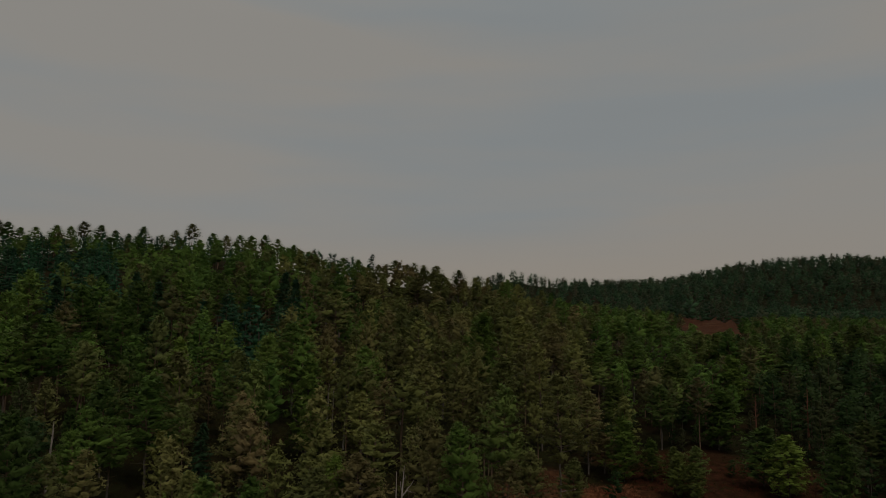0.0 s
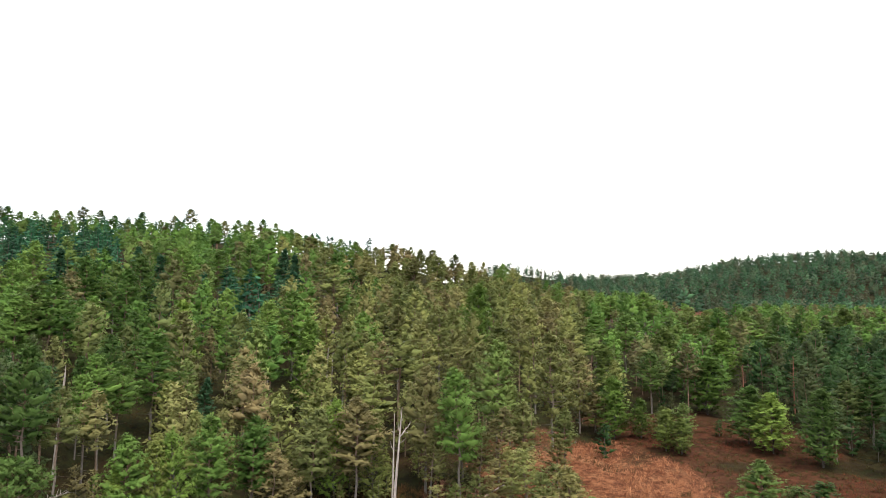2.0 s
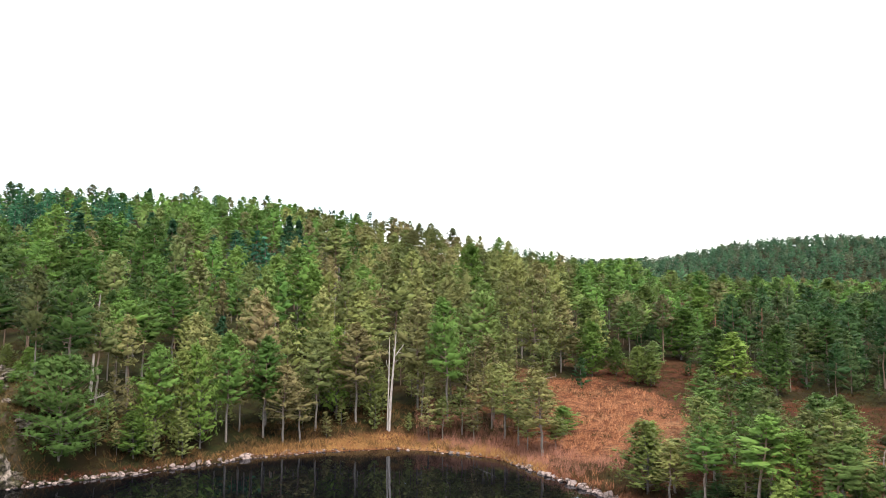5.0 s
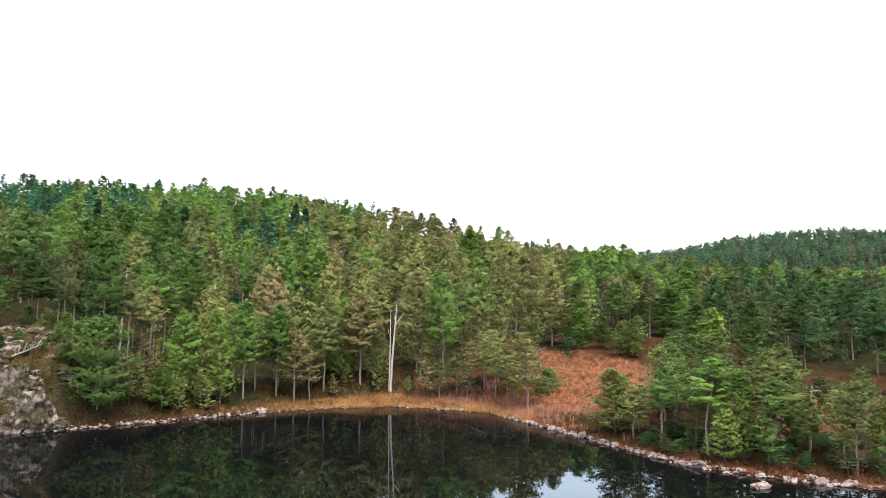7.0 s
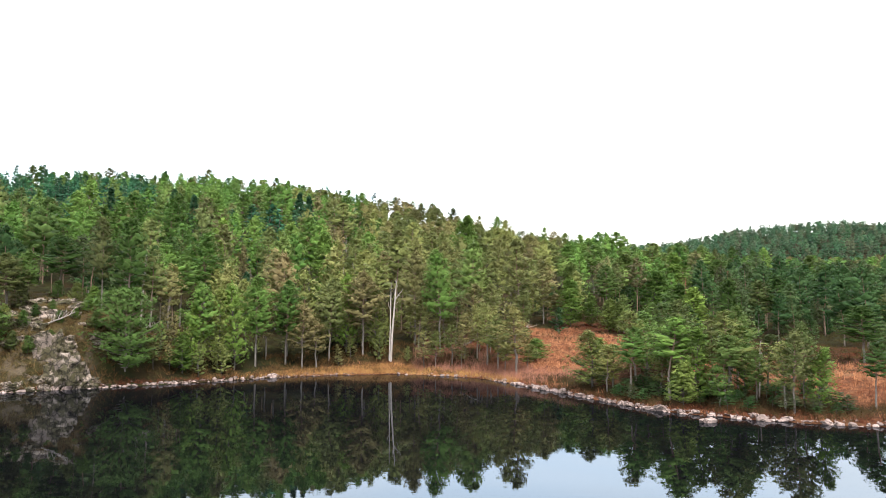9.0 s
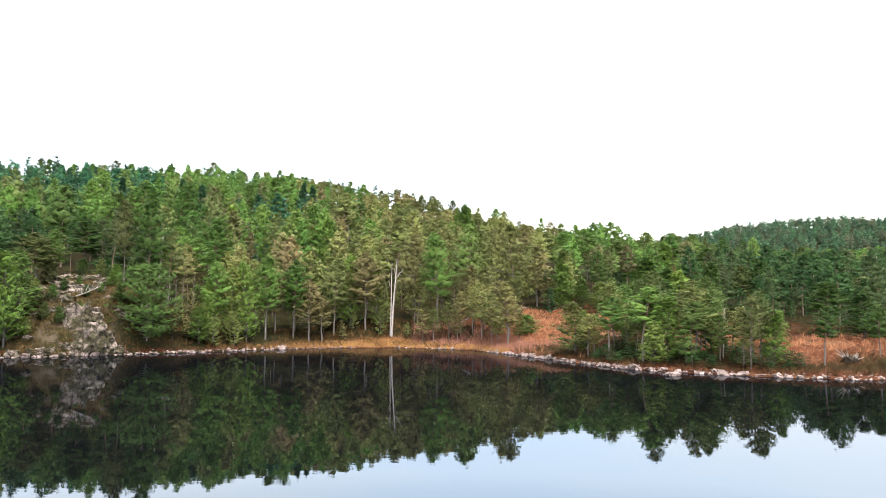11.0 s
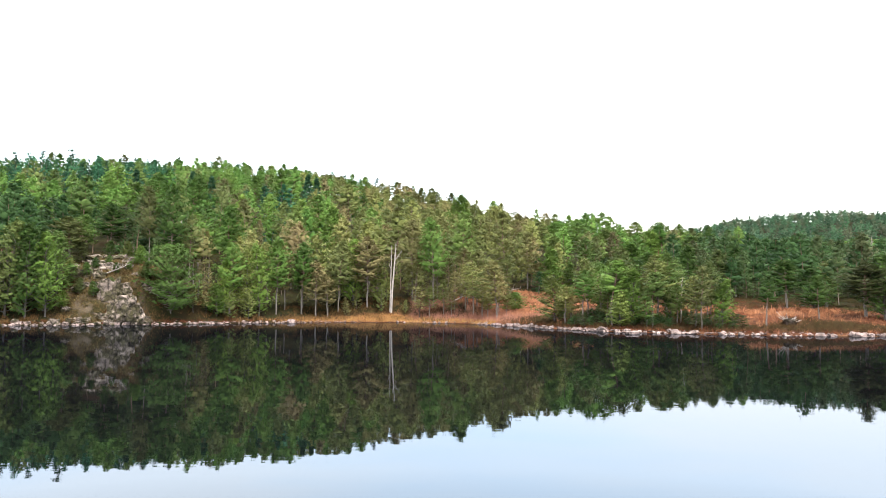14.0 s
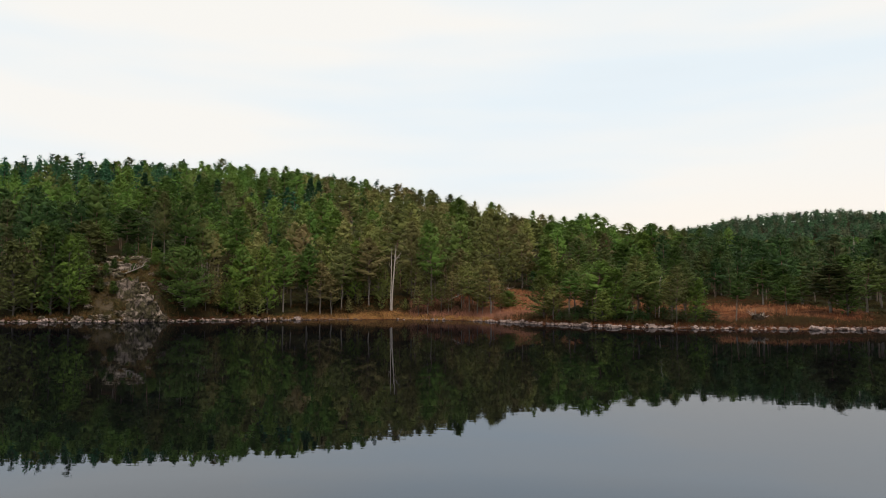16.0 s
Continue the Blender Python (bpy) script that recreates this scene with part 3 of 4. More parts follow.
def plant(form, x, y, height, width, rng):
    """One tree with trunk, limbs and crown."""
    H, W = FORMS[form][:2]
    stock = STOCK[form + " far"] if y > 104 or height < 5 else STOCK[form]
    stand = "deep" if form == "broad" else zone(x, y) if rng.uniform() < 0.72 else "mixed"
    meshes = stock[int(rng.integers(len(stock)))]
    tree = new(NAMES[form])
    wide = 1.12 * width / W
    tree.matrix_basis = pose(x, y, float(ground(x, y)), 0, 0, rng.uniform(0, 360)) @ Matrix.Diagonal((wide, wide, height / H, 1))
    for kind_of_part, me in zip(("trunk", "crown"), meshes):
        piece = new(kind_of_part, me)
        piece.parent = tree
        if kind_of_part == "crown" and stand != "mixed" and (form in ("pine", "tall", "thin", "broad") or stand == "deep" and form == "young"):
            piece.material_slots[0].link = "OBJECT"
            piece.material_slots[0].material = OLIVE if stand == "olive" and form != "broad" else DEEP
    words = WORDS[form]
    if stand == "olive" and form in ("pine", "tall"):
        words = words.replace("green Scots", "olive-brown Scots").replace("tall Scots", "tall olive-green Scots")
    elif stand == "deep" and form in ("pine", "tall"):
        words = words.replace("green Scots", "deep green Scots").replace("tall Scots", "tall deep green Scots")
    if height < 6.5:
        words = "small " + words.replace("tall ", "")
    tagged(tree, words, "tree", GROVES[form])
    PLACED.append((x, y))
    return tree

# places of single trees: x, y, height, crown width, form
KINDS = ("pine", "tall", "young", "spruce", "thin", "broad")
RIDGE_WEST = [(-227.4, 372.0, 20.2, 8.8, 0), (-221.4, 372.0, 20.5, 8.2, 1), (-216.2, 372.0, 16.1, 7.6, 0), (-212.6, 380.0, 15.7, 7.8, 1), (-205.3, 385.0, 15.5, 9, 1), (-198.2, 388.0, 13.5, 6.7, 0), (-194.0, 393.0, 17.0, 9, 1),
              (-184.8, 393.0, 14.0, 8.0, 0), (-175.5, 392.0, 11.8, 6.8, 1), (-169.2, 392.0, 9.8, 9, 1), (-161.3, 392.0, 13.1, 9, 0), (-151.1, 392.0, 9.7, 9, 1), (-143.7, 390.0, 11.8, 6.7, 0), (-134.2, 389.0, 16.5, 9, 1),
              (-121.6, 385.0, 13.4, 8.5, 1), (-113.6, 383.0, 13.1, 6.6, 0), (-105.3, 378.0, 13.7, 7.7, 1), (-96.6, 370.0, 14.7, 8.2, 0), (-88.5, 362.0, 16.5, 6.8, 1), (-79.4, 350.0, 15.0, 6.1, 1)]
RIDGE_MIDDLE = [(-69.3, 335.0, 12.9, 6.9, 0), (-59.8, 320.0, 10.5, 6.1, 1), (-55.0, 312.0, 10.4, 4.4, 0), (-46.7, 290.0, 10.7, 5.1, 0), (-38.3, 276.0, 14.8, 6.1, 1), (-32.8, 280.0, 14.3, 6.7, 0), (-27.2, 300.0, 12.5, 6.7, 0),
                (-21.4, 320.0, 12.9, 7.6, 1), (-16.1, 326.0, 11.9, 6.2, 0), (-9.0, 332.0, 11.6, 6.8, 0), (-2.9, 336.0, 13.7, 8.0, 1), (7.1, 345.0, 15.6, 8.2, 0), (15.6, 350.0, 16.3, 8.3, 0), (20.7, 352.0, 18.9, 5.0, 1),
                (29.1, 345.0, 20.4, 9, 0), (33.2, 330.0, 18.7, 7.8, 0), (44.6, 272.0, 14.8, 4.2, 1), (51.0, 255.0, 13.3, 6.6, 0), (55.2, 250.0, 12.5, 5.6, 0), (66.5, 236.0, 14.2, 7.4, 1)]
RIDGE_EAST = [(57.5, 245.0, 10.6, 7.3, 0), (63.2, 240.0, 12.2, 5.5, 0), (75.2, 235.0, 9.1, 8.7, 0), (81.3, 228.0, 11.0, 5.1, 0), (85.5, 222.0, 16.1, 6.2, 0), (90.0, 215.0, 15.7, 7.2, 0), (95.9, 218.0, 16.0, 4.5, 0),
              (104.8, 225.0, 17.1, 6.3, 0), (117.5, 230.0, 17.7, 6.3, 0), (79.3, 230.0, 9.2, 6.4, 0), (90.5, 225.0, 12.6, 5.4, 0), (115.3, 235.0, 16.7, 5.6, 0)]
SLOPE_HIGH = [(-98.4, 175.2, 16, 8.4, 0), (-91.0, 154.1, 15, 7.5, 0), (-83.7, 171.4, 15, 8.3, 0), (-77.9, 174.0, 14, 7.0, 0), (-76.0, 184.0, 15, 8.1, 0), (-89.7, 191.8, 15, 7.7, 3), (-71.1, 200.3, 15, 9, 0),
              (-64.7, 212.3, 14, 8.4, 0), (-54.0, 207.5, 17, 9, 1), (-46.7, 213.8, 16, 6.8, 3), (-41.4, 206.2, 16, 6.6, 3), (-36.5, 230.4, 16, 7.3, 1), (-31.4, 224.6, 16, 8.9, 1), (-25.8, 261.5, 15, 9, 1),
              (-17.2, 258.8, 15, 9, 4), (-10.2, 290.7, 15, 9, 0), (-1.1, 304.9, 15, 9, 0), (-83.0, 200.0, 14, 7.2, 3), (-74.2, 191.7, 14, 6.9, 3), (-95.3, 181.8, 15, 6.6, 3)]
SLOPE_WEST = [(-42.4, 74.1, 16, 5.7, 0), (-49.1, 99.3, 14, 3.7, 0), (-45.0, 92.9, 14, 4.6, 1), (-68.1, 157.5, 15, 7.6, 0), (-50.9, 112.7, 14, 5.6, 0), (-43.7, 111.3, 16, 8.2, 0), (-47.4, 133.8, 14, 5.4, 2),
              (-37.2, 116.1, 9, 3.8, 3), (-28.8, 108.1, 15, 6.7, 0), (-29.7, 90.7, 12, 4.5, 0), (-22.6, 90.1, 12, 5.3, 0), (-31.5, 156.2, 15, 9, 0), (-23.7, 131.2, 14, 6.4, 2), (-28.5, 195.7, 16, 9, 1),
              (-14.7, 147.1, 14, 7.1, 0), (-12.9, 120.1, 13, 6.9, 0), (-34.7, 148.4, 14, 7.2, 0), (-36.2, 132.0, 14, 6.4, 0), (-45.8, 72.8, 14, 3.7, 0), (-46.4, 155.6, 14, 7.5, 0)]
SLOPE_MIDDLE = [(9.1, 176.2, 17, 8.5, 2), (17.1, 275.4, 16, 9, 1), (5.3, 201.8, 15, 8.9, 4), (-1.8, 270.4, 15, 9, 4), (-7.2, 193.7, 15, 8.5, 0), (12.0, 147.0, 14, 7.1, 4), (-8.8, 156.6, 14, 6.3, 0),
                (-2.7, 142.3, 14, 7.5, 0), (3.5, 135.4, 14, 7.1, 0), (-0.0, 162.9, 14, 7.9, 0), (20.9, 204.4, 15, 8.1, 4), (31.2, 213.8, 14, 8.5, 0), (48.6, 190.8, 15, 9, 0), (54.5, 179.4, 14, 7.9, 2),
                (41.3, 192.4, 14, 9, 0), (35.2, 193.0, 14, 9, 0), (74.2, 217.8, 14, 9, 0), (84.6, 227.5, 14, 9, 0), (71.2, 184.0, 14, 7.4, 2), (89.9, 213.7, 14, 9, 0)]
SLOPE_EAST = [(19.6, 148.8, 21, 6.0, 4), (18.9, 121.6, 17, 6.0, 4), (26.0, 135.2, 13, 5.5, 4), (36.7, 159.6, 12, 6.4, 2), (44.3, 152.7, 13, 6.8, 0), (36.3, 131.5, 7, 3.4, 2), (41.5, 123.8, 8, 4.0, 0),
              (38.3, 123.7, 7, 3.8, 2), (56.6, 154.7, 12, 7.5, 2), (84.2, 185.2, 13, 8.9, 4), (103.8, 234.5, 14, 9, 0), (185.4, 333.8, 14, 9, 2), (55.0, 130.2, 10, 6.4, 2), (57.0, 125.1, 10, 6.1, 2),
              (123.9, 234.0, 14, 9, 0), (77.0, 129.8, 13, 7.4, 0), (104.5, 164.8, 14, 8.0, 0), (72.7, 129.9, 12, 6.3, 0), (60.4, 115.3, 12, 5.7, 2)]
SHORE_WEST = [(-40.0, 68.1, 11.2, 8.6, 5), (-34.0, 73.2, 5.5, 3.7, 2), (-32.9, 76.5, 12.7, 5.1, 0), (-30.6, 78.6, 12.2, 4.3, 2), (-28.5, 80.2, 13.1, 4.4, 2), (-26.2, 83.7, 14.2, 5.8, 0), (-22.3, 87.7, 13.7, 5.6, 0),
              (-19.4, 87.0, 10.5, 4.6, 4), (-15.8, 91.4, 13.8, 5.7, 0), (-13.4, 94.6, 13.5, 4.9, 2), (-10.3, 93.2, 14.2, 6.8, 0), (-45.8, 98.7, 15.7, 6.1, 1), (-40.2, 76.5, 12.6, 4.2, 1), (-45.2, 102.7, 13.5, 5.2, 1),
              (-72.7, 124.1, 14.6, 7.2, 1), (-25.4, 87.2, 10.9, 4.2, 0), (-17.3, 87.9, 8.7, 4.2, 4), (-8.3, 94.9, 10.7, 4.4, 2), (-33.4, 75.6, 9.4, 3.8, 2), (-1.0, 95.6, 9.8, 4.0, 4)]
SHORE_BAY = [(2.8, 94.0, 17.9, 5.9, 0), (-1.6, 97.9, 17.0, 6.0, 0), (8.9, 112.1, 18.9, 6.7, 0), (7.0, 91.4, 8.0, 3.4, 4), (9.1, 91.4, 9.0, 3.3, 4), (4.9, 90.7, 6.6, 2.9, 4), (10.5, 87.0, 10.0, 4.2, 4),
             (12.1, 83.9, 8.4, 3.6, 4), (14.5, 78.5, 10.5, 5.1, 4), (13.2, 88.1, 4.6, 3.3, 4), (18.6, 87.3, 3.6, 3.7, 2), (21.8, 58.0, 7.0, 4.6, 2), (24.2, 57.2, 5.1, 3.5, 4), (24.1, 65.2, 5.2, 3.4, 2),
             (29.2, 136.6, 7.1, 5.2, 0), (31.6, 131.9, 10.1, 5.7, 2), (40.7, 133.2, 5.7, 3.2, 2), (40.1, 121.0, 5.8, 3.4, 2), (2.1, 89.7, 6.0, 2.8, 4), (16.3, 79.5, 3.8, 2.6, 4),
             (5.6, 98.5, 9.6, 4.0, 4), (8.4, 101.5, 10.8, 4.4, 4), (11.6, 96.0, 8.2, 3.6, 4), (14.2, 91.5, 6.4, 3.2, 4), (3.4, 103.0, 11.4, 4.6, 4), (12.4, 106.5, 11.0, 4.6, 0), (16.4, 101.0, 7.6, 3.6, 4),
             (9.6, 94.4, 7.4, 3.4, 4), (15.2, 85.0, 7.0, 3.2, 4), (17.4, 94.0, 4.4, 2.8, 0), (6.4, 88.0, 5.0, 2.6, 4), (18.6, 108.0, 9.4, 4.2, 0), (10.8, 110.5, 12.4, 5.0, 0), (13.0, 81.5, 5.6, 2.8, 4)]
SHORE_POINT = [(26.2, 54.7, 9.2, 3.8, 4), (35.0, 78.7, 8.9, 4.8, 0), (33.4, 66.2, 9.2, 4.2, 4), (30.1, 49.9, 10.7, 4.1, 1), (30.7, 46.3, 7.8, 4.0, 2), (34.4, 51.9, 8.1, 3.6, 0), (33.8, 45.5, 9.1, 4.4, 4),
               (35.9, 46.5, 7.3, 3.4, 2), (36.9, 39.6, 6.4, 3.1, 4), (38.8, 39.5, 8.4, 3.1, 0), (39.8, 38.7, 6.0, 3.0, 2), (45.4, 38.9, 6.4, 3.0, 1), (39.5, 49.1, 6.0, 3.5, 4),
               (35.5, 42.6, 5.4, 2.7, 0), (31.1, 40.9, 4.1, 2.4, 4), (28.2, 43.2, 4.5, 2.7, 2), (27.9, 50.1, 5.0, 2.9, 4), (41.0, 47.1, 6.0, 2.9, 0),
               (22.8, 54.5, 5.4, 3.1, 4), (28.0, 47.2, 9.0, 4.8, 1), (32.0, 57.5, 9.6, 5.0, 2), (36.6, 50.2, 9.2, 4.6, 0), (29.2, 60.5, 7.8, 4.6, 4), (32.6, 43.6, 7.1, 3.9, 1),
               (36.9, 37.6, 8.0, 2.9, 4), (55.0, 45.0, 6.0, 3.3, 0), (38.0, 56.0, 8.5, 4.6, 4), (24.6, 50.4, 7.7, 3.9, 1), (30.5, 65.5, 8.3, 4.6, 2), (40.5, 62.0, 7.8, 4.6, 0), (70.5, 52.0, 8.3, 5.2, 4), (73.5, 47.5, 7.1, 4.4, 2), (37.4, 69.5, 8.4, 4.8, 4)]
SHORE_FAR_WEST = [(-60.6, 56.7, 14.6, 6.2, 2), (-57.8, 57.1, 14.5, 5.6, 2), (-55.4, 58.2, 13.0, 5.0, 2), (-63.0, 55.6, 12.0, 5.8, 2), (-59.9, 73.3, 8.5, 6.9, 0), (-58.5, 76.3, 8.2, 4.0, 0), (-56.1, 62.6, 9.9, 5.4, 2),
                  (-72.7, 128.8, 15.0, 8.5, 1), (-69.9, 129.5, 15.8, 8.5, 1), (-57.5, 83.1, 9.7, 6.4, 0)]
SHORE_EAST = [(62.1, 60.9, 7.0, 5.6, 2), (62.2, 46.7, 7.0, 7.5, 0), (64.1, 45.7, 9.0, 4.9, 2), (101.5, 105.6, 11.5, 7.7, 0), (95.7, 119.7, 9.0, 8.3, 0), (63.2, 72.2, 8.2, 6.2, 0), (79.0, 62.8, 7.1, 5.7, 0), (75.1, 82.4, 5.5, 6.6, 4)]


def taller(x, y):
    """The pines half-way up the slope are the tallest."""
    return 1 + 0.27 * smooth(108, 130, y) * (1 - smooth(225, 275, y)) * (1 - smooth(6, 44, x))


tree_rng = np.random.default_rng(5)
for stand in (RIDGE_WEST, RIDGE_MIDDLE, RIDGE_EAST, SLOPE_HIGH, SLOPE_WEST, SLOPE_MIDDLE, SLOPE_EAST, SHORE_WEST, SHORE_BAY, SHORE_POINT, SHORE_FAR_WEST, SHORE_EAST):
    for x, y, height, width, form in stand:
        plant(KINDS[form], x, y, height * (taller(x, y) if 10 < height < 18 else 1), min(width, 0.52 * height) if stand in (RIDGE_WEST, RIDGE_MIDDLE) else width, tree_rng)


def wood(name, label, spots, templates, mat_leaf, mat_wood, seed):
    """Many trees that cannot be counted, as one thing: crowns and trunks."""
    rng = np.random.default_rng(seed)
    stems, leaves, faces, ways, own, at = [], [], [], [], [], 0
    for x, y, height, width in spots:
        trunk, crown, H, W = templates[int(rng.integers(len(templates)))]
        a = rng.uniform(0, 6.28)
        spin = np.array([[np.cos(a), -np.sin(a), 0], [np.sin(a), np.cos(a), 0], [0, 0, 1]]).T
        big = np.array((width / W, width / W, height / H))
        base = (x, y, float(ground(x, y)))
        stems.append((trunk[0] * big @ spin + base, trunk[1]))
        leaves.append(crown[0] * big @ spin + base)
        faces.append(crown[1] + at)
        ways.append(crown[2] @ spin)
        own.append(np.full(len(crown[0]), rng.uniform()))
        at += len(crown[0])
    whole = tagged(new(name), label, "forest", kind="stuff")
    crowns = mesh_of("crowns", np.concatenate(leaves), np.concatenate(faces), mat_leaf, True, np.concatenate(ways))
    crowns.attributes.new("tree", "FLOAT", "POINT").data.foreach_set("value", np.concatenate(own).astype(np.float32))
    trunks = mesh_of("trunks", *joined(stems), mat_wood)
    for piece in (trunks, crowns):
        tagged(new(piece.name, piece), kind="stuff").parent = whole
    return whole


def scatter(x0, x1, y0, y1, step, seed, keep, gap):
    """Spots of a jittered grid that keep() allows and that stand clear of the single trees."""
    rng = np.random.default_rng(seed)
    taken = np.array(PLACED)
    spots = []
    for gx_ in np.arange(x0, x1, step):
        for gy_ in np.arange(y0, y1, step):
            x, y = gx_ + rng.uniform(0, step), gy_ + rng.uniform(0, step)
            chance = rng.uniform()
            if chance < keep(x, y) and np.min(np.hypot(taken[:, 0] - x, taken[:, 1] - y)) > gap:
                spots.append((x, y))
    return spots


def in_sight(x, y):
    return abs(x - 5) < 0.66 * (y + 61) + 8


def sparse(forms, limbs, per_limb, size, blades, sides, seeds, broad=0.22):
    made = []
    for form in forms:
        for s in seeds:
            trunk, rods, crown = grow(form, 1000 + s, limbs, per_limb, size, blades, sides, broad)
            made.append((trunk, crown, *FORMS[form][:2]))
    return made


def near_slope(x, y):
    if not in_sight(x, y) or y < shore(x) + 9 or (x > 22 and y < 76):
        return 0
    return 1 - 1.3 * float(boggy(x, y))


def sized(rng, spots, low, high, stout=0.43):
    """Each spot with a height and a crown width."""
    made = []
    for x, y in spots:
        height = low + (high - low) * rng.beta(2.2, 2.0)
        made.append((x, y, height, height * stout * rng.uniform(0.82, 1.18)))
    return made


fill_rng = np.random.default_rng(11)
def bluish(x, y):
    """Where spruces stand: patches on the western slope."""
    return x < -38 + 0.05 * (y - 200) and y > 165 and np.sin(0.045 * x + 1.9) + np.sin(0.05 * y + 0.03 * x) > 0.15


slope_spots = sized(fill_rng, scatter(-175, 190, 60, 250, 8.3, 3, near_slope, 4.6), 7.5, 16.0, 0.48)
slope_spots = [(x, y, height * taller(x, y), width * taller(x, y) ** 0.6) for x, y, height, width in slope_spots]
near_spots = [p for p in slope_spots if p[1] < 165]
upper_spots = [p for p in slope_spots if p[1] >= 165 and not bluish(p[0], p[1]) and not (66 < p[0] < 94 and p[1] > 218)]
lower_trees = sparse(("pine", "tall", "pine", "young", "pine"), 40, 8, 0.28, 6, 3, (1, 2, 3), 0.24)
upper_trees = sparse(("pine", "pine", "young", "tall"), 28, 6, 0.35, 5, 3, (4, 5, 6), 0.25)
SHADES = {"olive": ("olive-brown pine wood above the bay", OLIVES), "deep": ("deep green pine wood on the flank of the slope", DEEPS), "mixed": ("mixed green pine wood on the slope", WOODS)}
for shade, (words, leaf) in SHADES.items():
    wood("lower_wood", words, [p for p in near_spots if zone(p[0], p[1]) == shade], lower_trees, leaf, BARK, 21)
    wood("upper_wood", words + ", higher up", [p for p in upper_spots if zone(p[0], p[1]) == shade], upper_trees, leaf, BARK, 24)


def thicket(x, y):
    """Low pines that close the foot of the eastern wood."""
    if not in_sight(x, y) or x < 24 or y < shore(x) + 12 or 44 < x < 66 and y < 68:
        return 0
    return (0.9 if y > 112 else 0.35) * (1 - 0.90 * float(boggy(x, y)))


def shore_young(x, y):
    """Young pines and saplings that close the foot of the western wood."""
    s = y - shore(x)
    return 0.62 if 3.0 < s < 17 and -39 < x < 4 else 0


sapling_spots = sized(fill_rng, scatter(-40, 4, 66, 112, 3.1, 14, shore_young, 1.5), 2.2, 6.5, 0.58)
wood("saplings", "young pines and saplings under the shore wood", sapling_spots, sparse(("young", "thin", "young"), 30, 7, 0.26, 6, 3, (13, 14), 0.22), OLIVES, GREYBARK, 28)
def point_low(x, y):
    """Juniper and small pines under the trees of the wooded point."""
    s = y - shore(x)
    return 0.85 if 2.0 < s < 17 and 23 < x < 44 else 0


scrub_spots = sized(fill_rng, scatter(22, 45, 33, 66, 2.0, 15, point_low, 0.6), 0.6, 2.1, 1.25)
wood("point_scrub", "dark juniper and low pine scrub under the point's trees", scrub_spots, sparse(("young", "thin", "young"), 30, 7, 0.26, 6, 3, (17, 18), 0.22), DEEPS, GREYBARK, 29)
low_spots = sized(fill_rng, scatter(22, 130, 60, 170, 6.4, 13, thicket, 2.6), 2.5, 8.0, 0.58)
wood("thicket", "low dark pines and juniper under the wood's edge", low_spots, sparse(("young", "pine", "young"), 24, 6, 0.38, 5, 3, (11, 12), 0.20), DEEPS, GREYBARK, 27)


def high_slope(x, y):
    if not in_sight(x, y):
        return 0
    back = np.interp(x, [-300, -215, -134, -80, -40, 0, 40, 60, 130, 300], [380, 382, 378, 362, 325, 365, 480, 490, 700, 760])
    return (1 - 1.2 * float(boggy(x, y))) * (y < back) * (felled(x, y) < 0.4) * (0.45 if y > 430 else 0.92)


high_spots = sized(fill_rng, scatter(-330, 420, 250, 760, 10.6, 4, high_slope, 3.0), 8.5, 14, 0.58)
# low growth under the tall trees of the western ridge
high_spots = [(x, y, h * 0.55, w * 0.7) if x < -75 and y > 335 else (x, y, h, w) for x, y, h, w in high_spots]
def crest(x, y):
    top = np.interp(x, [-90, -70, -40, 0, 40], [360, 340, 285, 338, 345])
    return 0.5 if -85 < x < 45 and top - 30 < y < top + 12 else 0


high_spots += sized(fill_rng, scatter(-90, 50, 250, 370, 6.5, 8, crest, 2.5), 8, 13, 0.5)


def brow(x, y):
    top = np.interp(x, [-230, -194, -134, -105, -80], [372, 393, 389, 378, 352])
    return 0.75 if x < -80 and top - 34 < y < top + 14 else 0


high_spots += sized(fill_rng, scatter(-260, -80, 330, 410, 7.5, 12, brow, 2.0), 4.5, 9.0, 0.6)
ridge_trees = sparse(("pine", "young", "pine"), 17, 4, 0.64, 4, 3, (4, 5, 6), 0.25)
wood("ridge_wood", "dark green pine wood on the ridge", [p for p in high_spots if not bluish(p[0], p[1]) and not -62 < p[0] < 60], ridge_trees, WOODS, BARK, 22)
wood("ridge_wood", "olive-green pine wood on the crest of the slope", [p for p in high_spots if not bluish(p[0], p[1]) and -62 < p[0] < 60], ridge_trees, OLIVES, BARK, 29)
blue_spots = [p for p in slope_spots + high_spots if bluish(p[0], p[1])]
wood("spruce_wood", "dark blue-green spruce stand below the ridge", blue_spots, sparse(("spruce",), 34, 4, 0.46, 4, 3, (1, 2, 3), 0.25), BLUE, GREYBARK, 25)


def far_hill(x, y):
    return (0.95 if felled(x, y) < 0.4 else 0.3) if in_sight(x, y) and x > 0.155 * y else 0


def far_ridge(x, y):
    return 1.0 if in_sight(x, y) and felled(x, y) < 0.4 else 0


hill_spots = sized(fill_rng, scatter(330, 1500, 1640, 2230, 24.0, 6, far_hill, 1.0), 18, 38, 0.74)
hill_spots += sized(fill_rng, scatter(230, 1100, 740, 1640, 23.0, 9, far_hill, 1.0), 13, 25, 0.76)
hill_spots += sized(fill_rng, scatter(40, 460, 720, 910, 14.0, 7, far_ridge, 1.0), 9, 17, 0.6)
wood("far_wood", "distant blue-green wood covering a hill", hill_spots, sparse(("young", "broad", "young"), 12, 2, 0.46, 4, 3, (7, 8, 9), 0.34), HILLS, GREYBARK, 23)


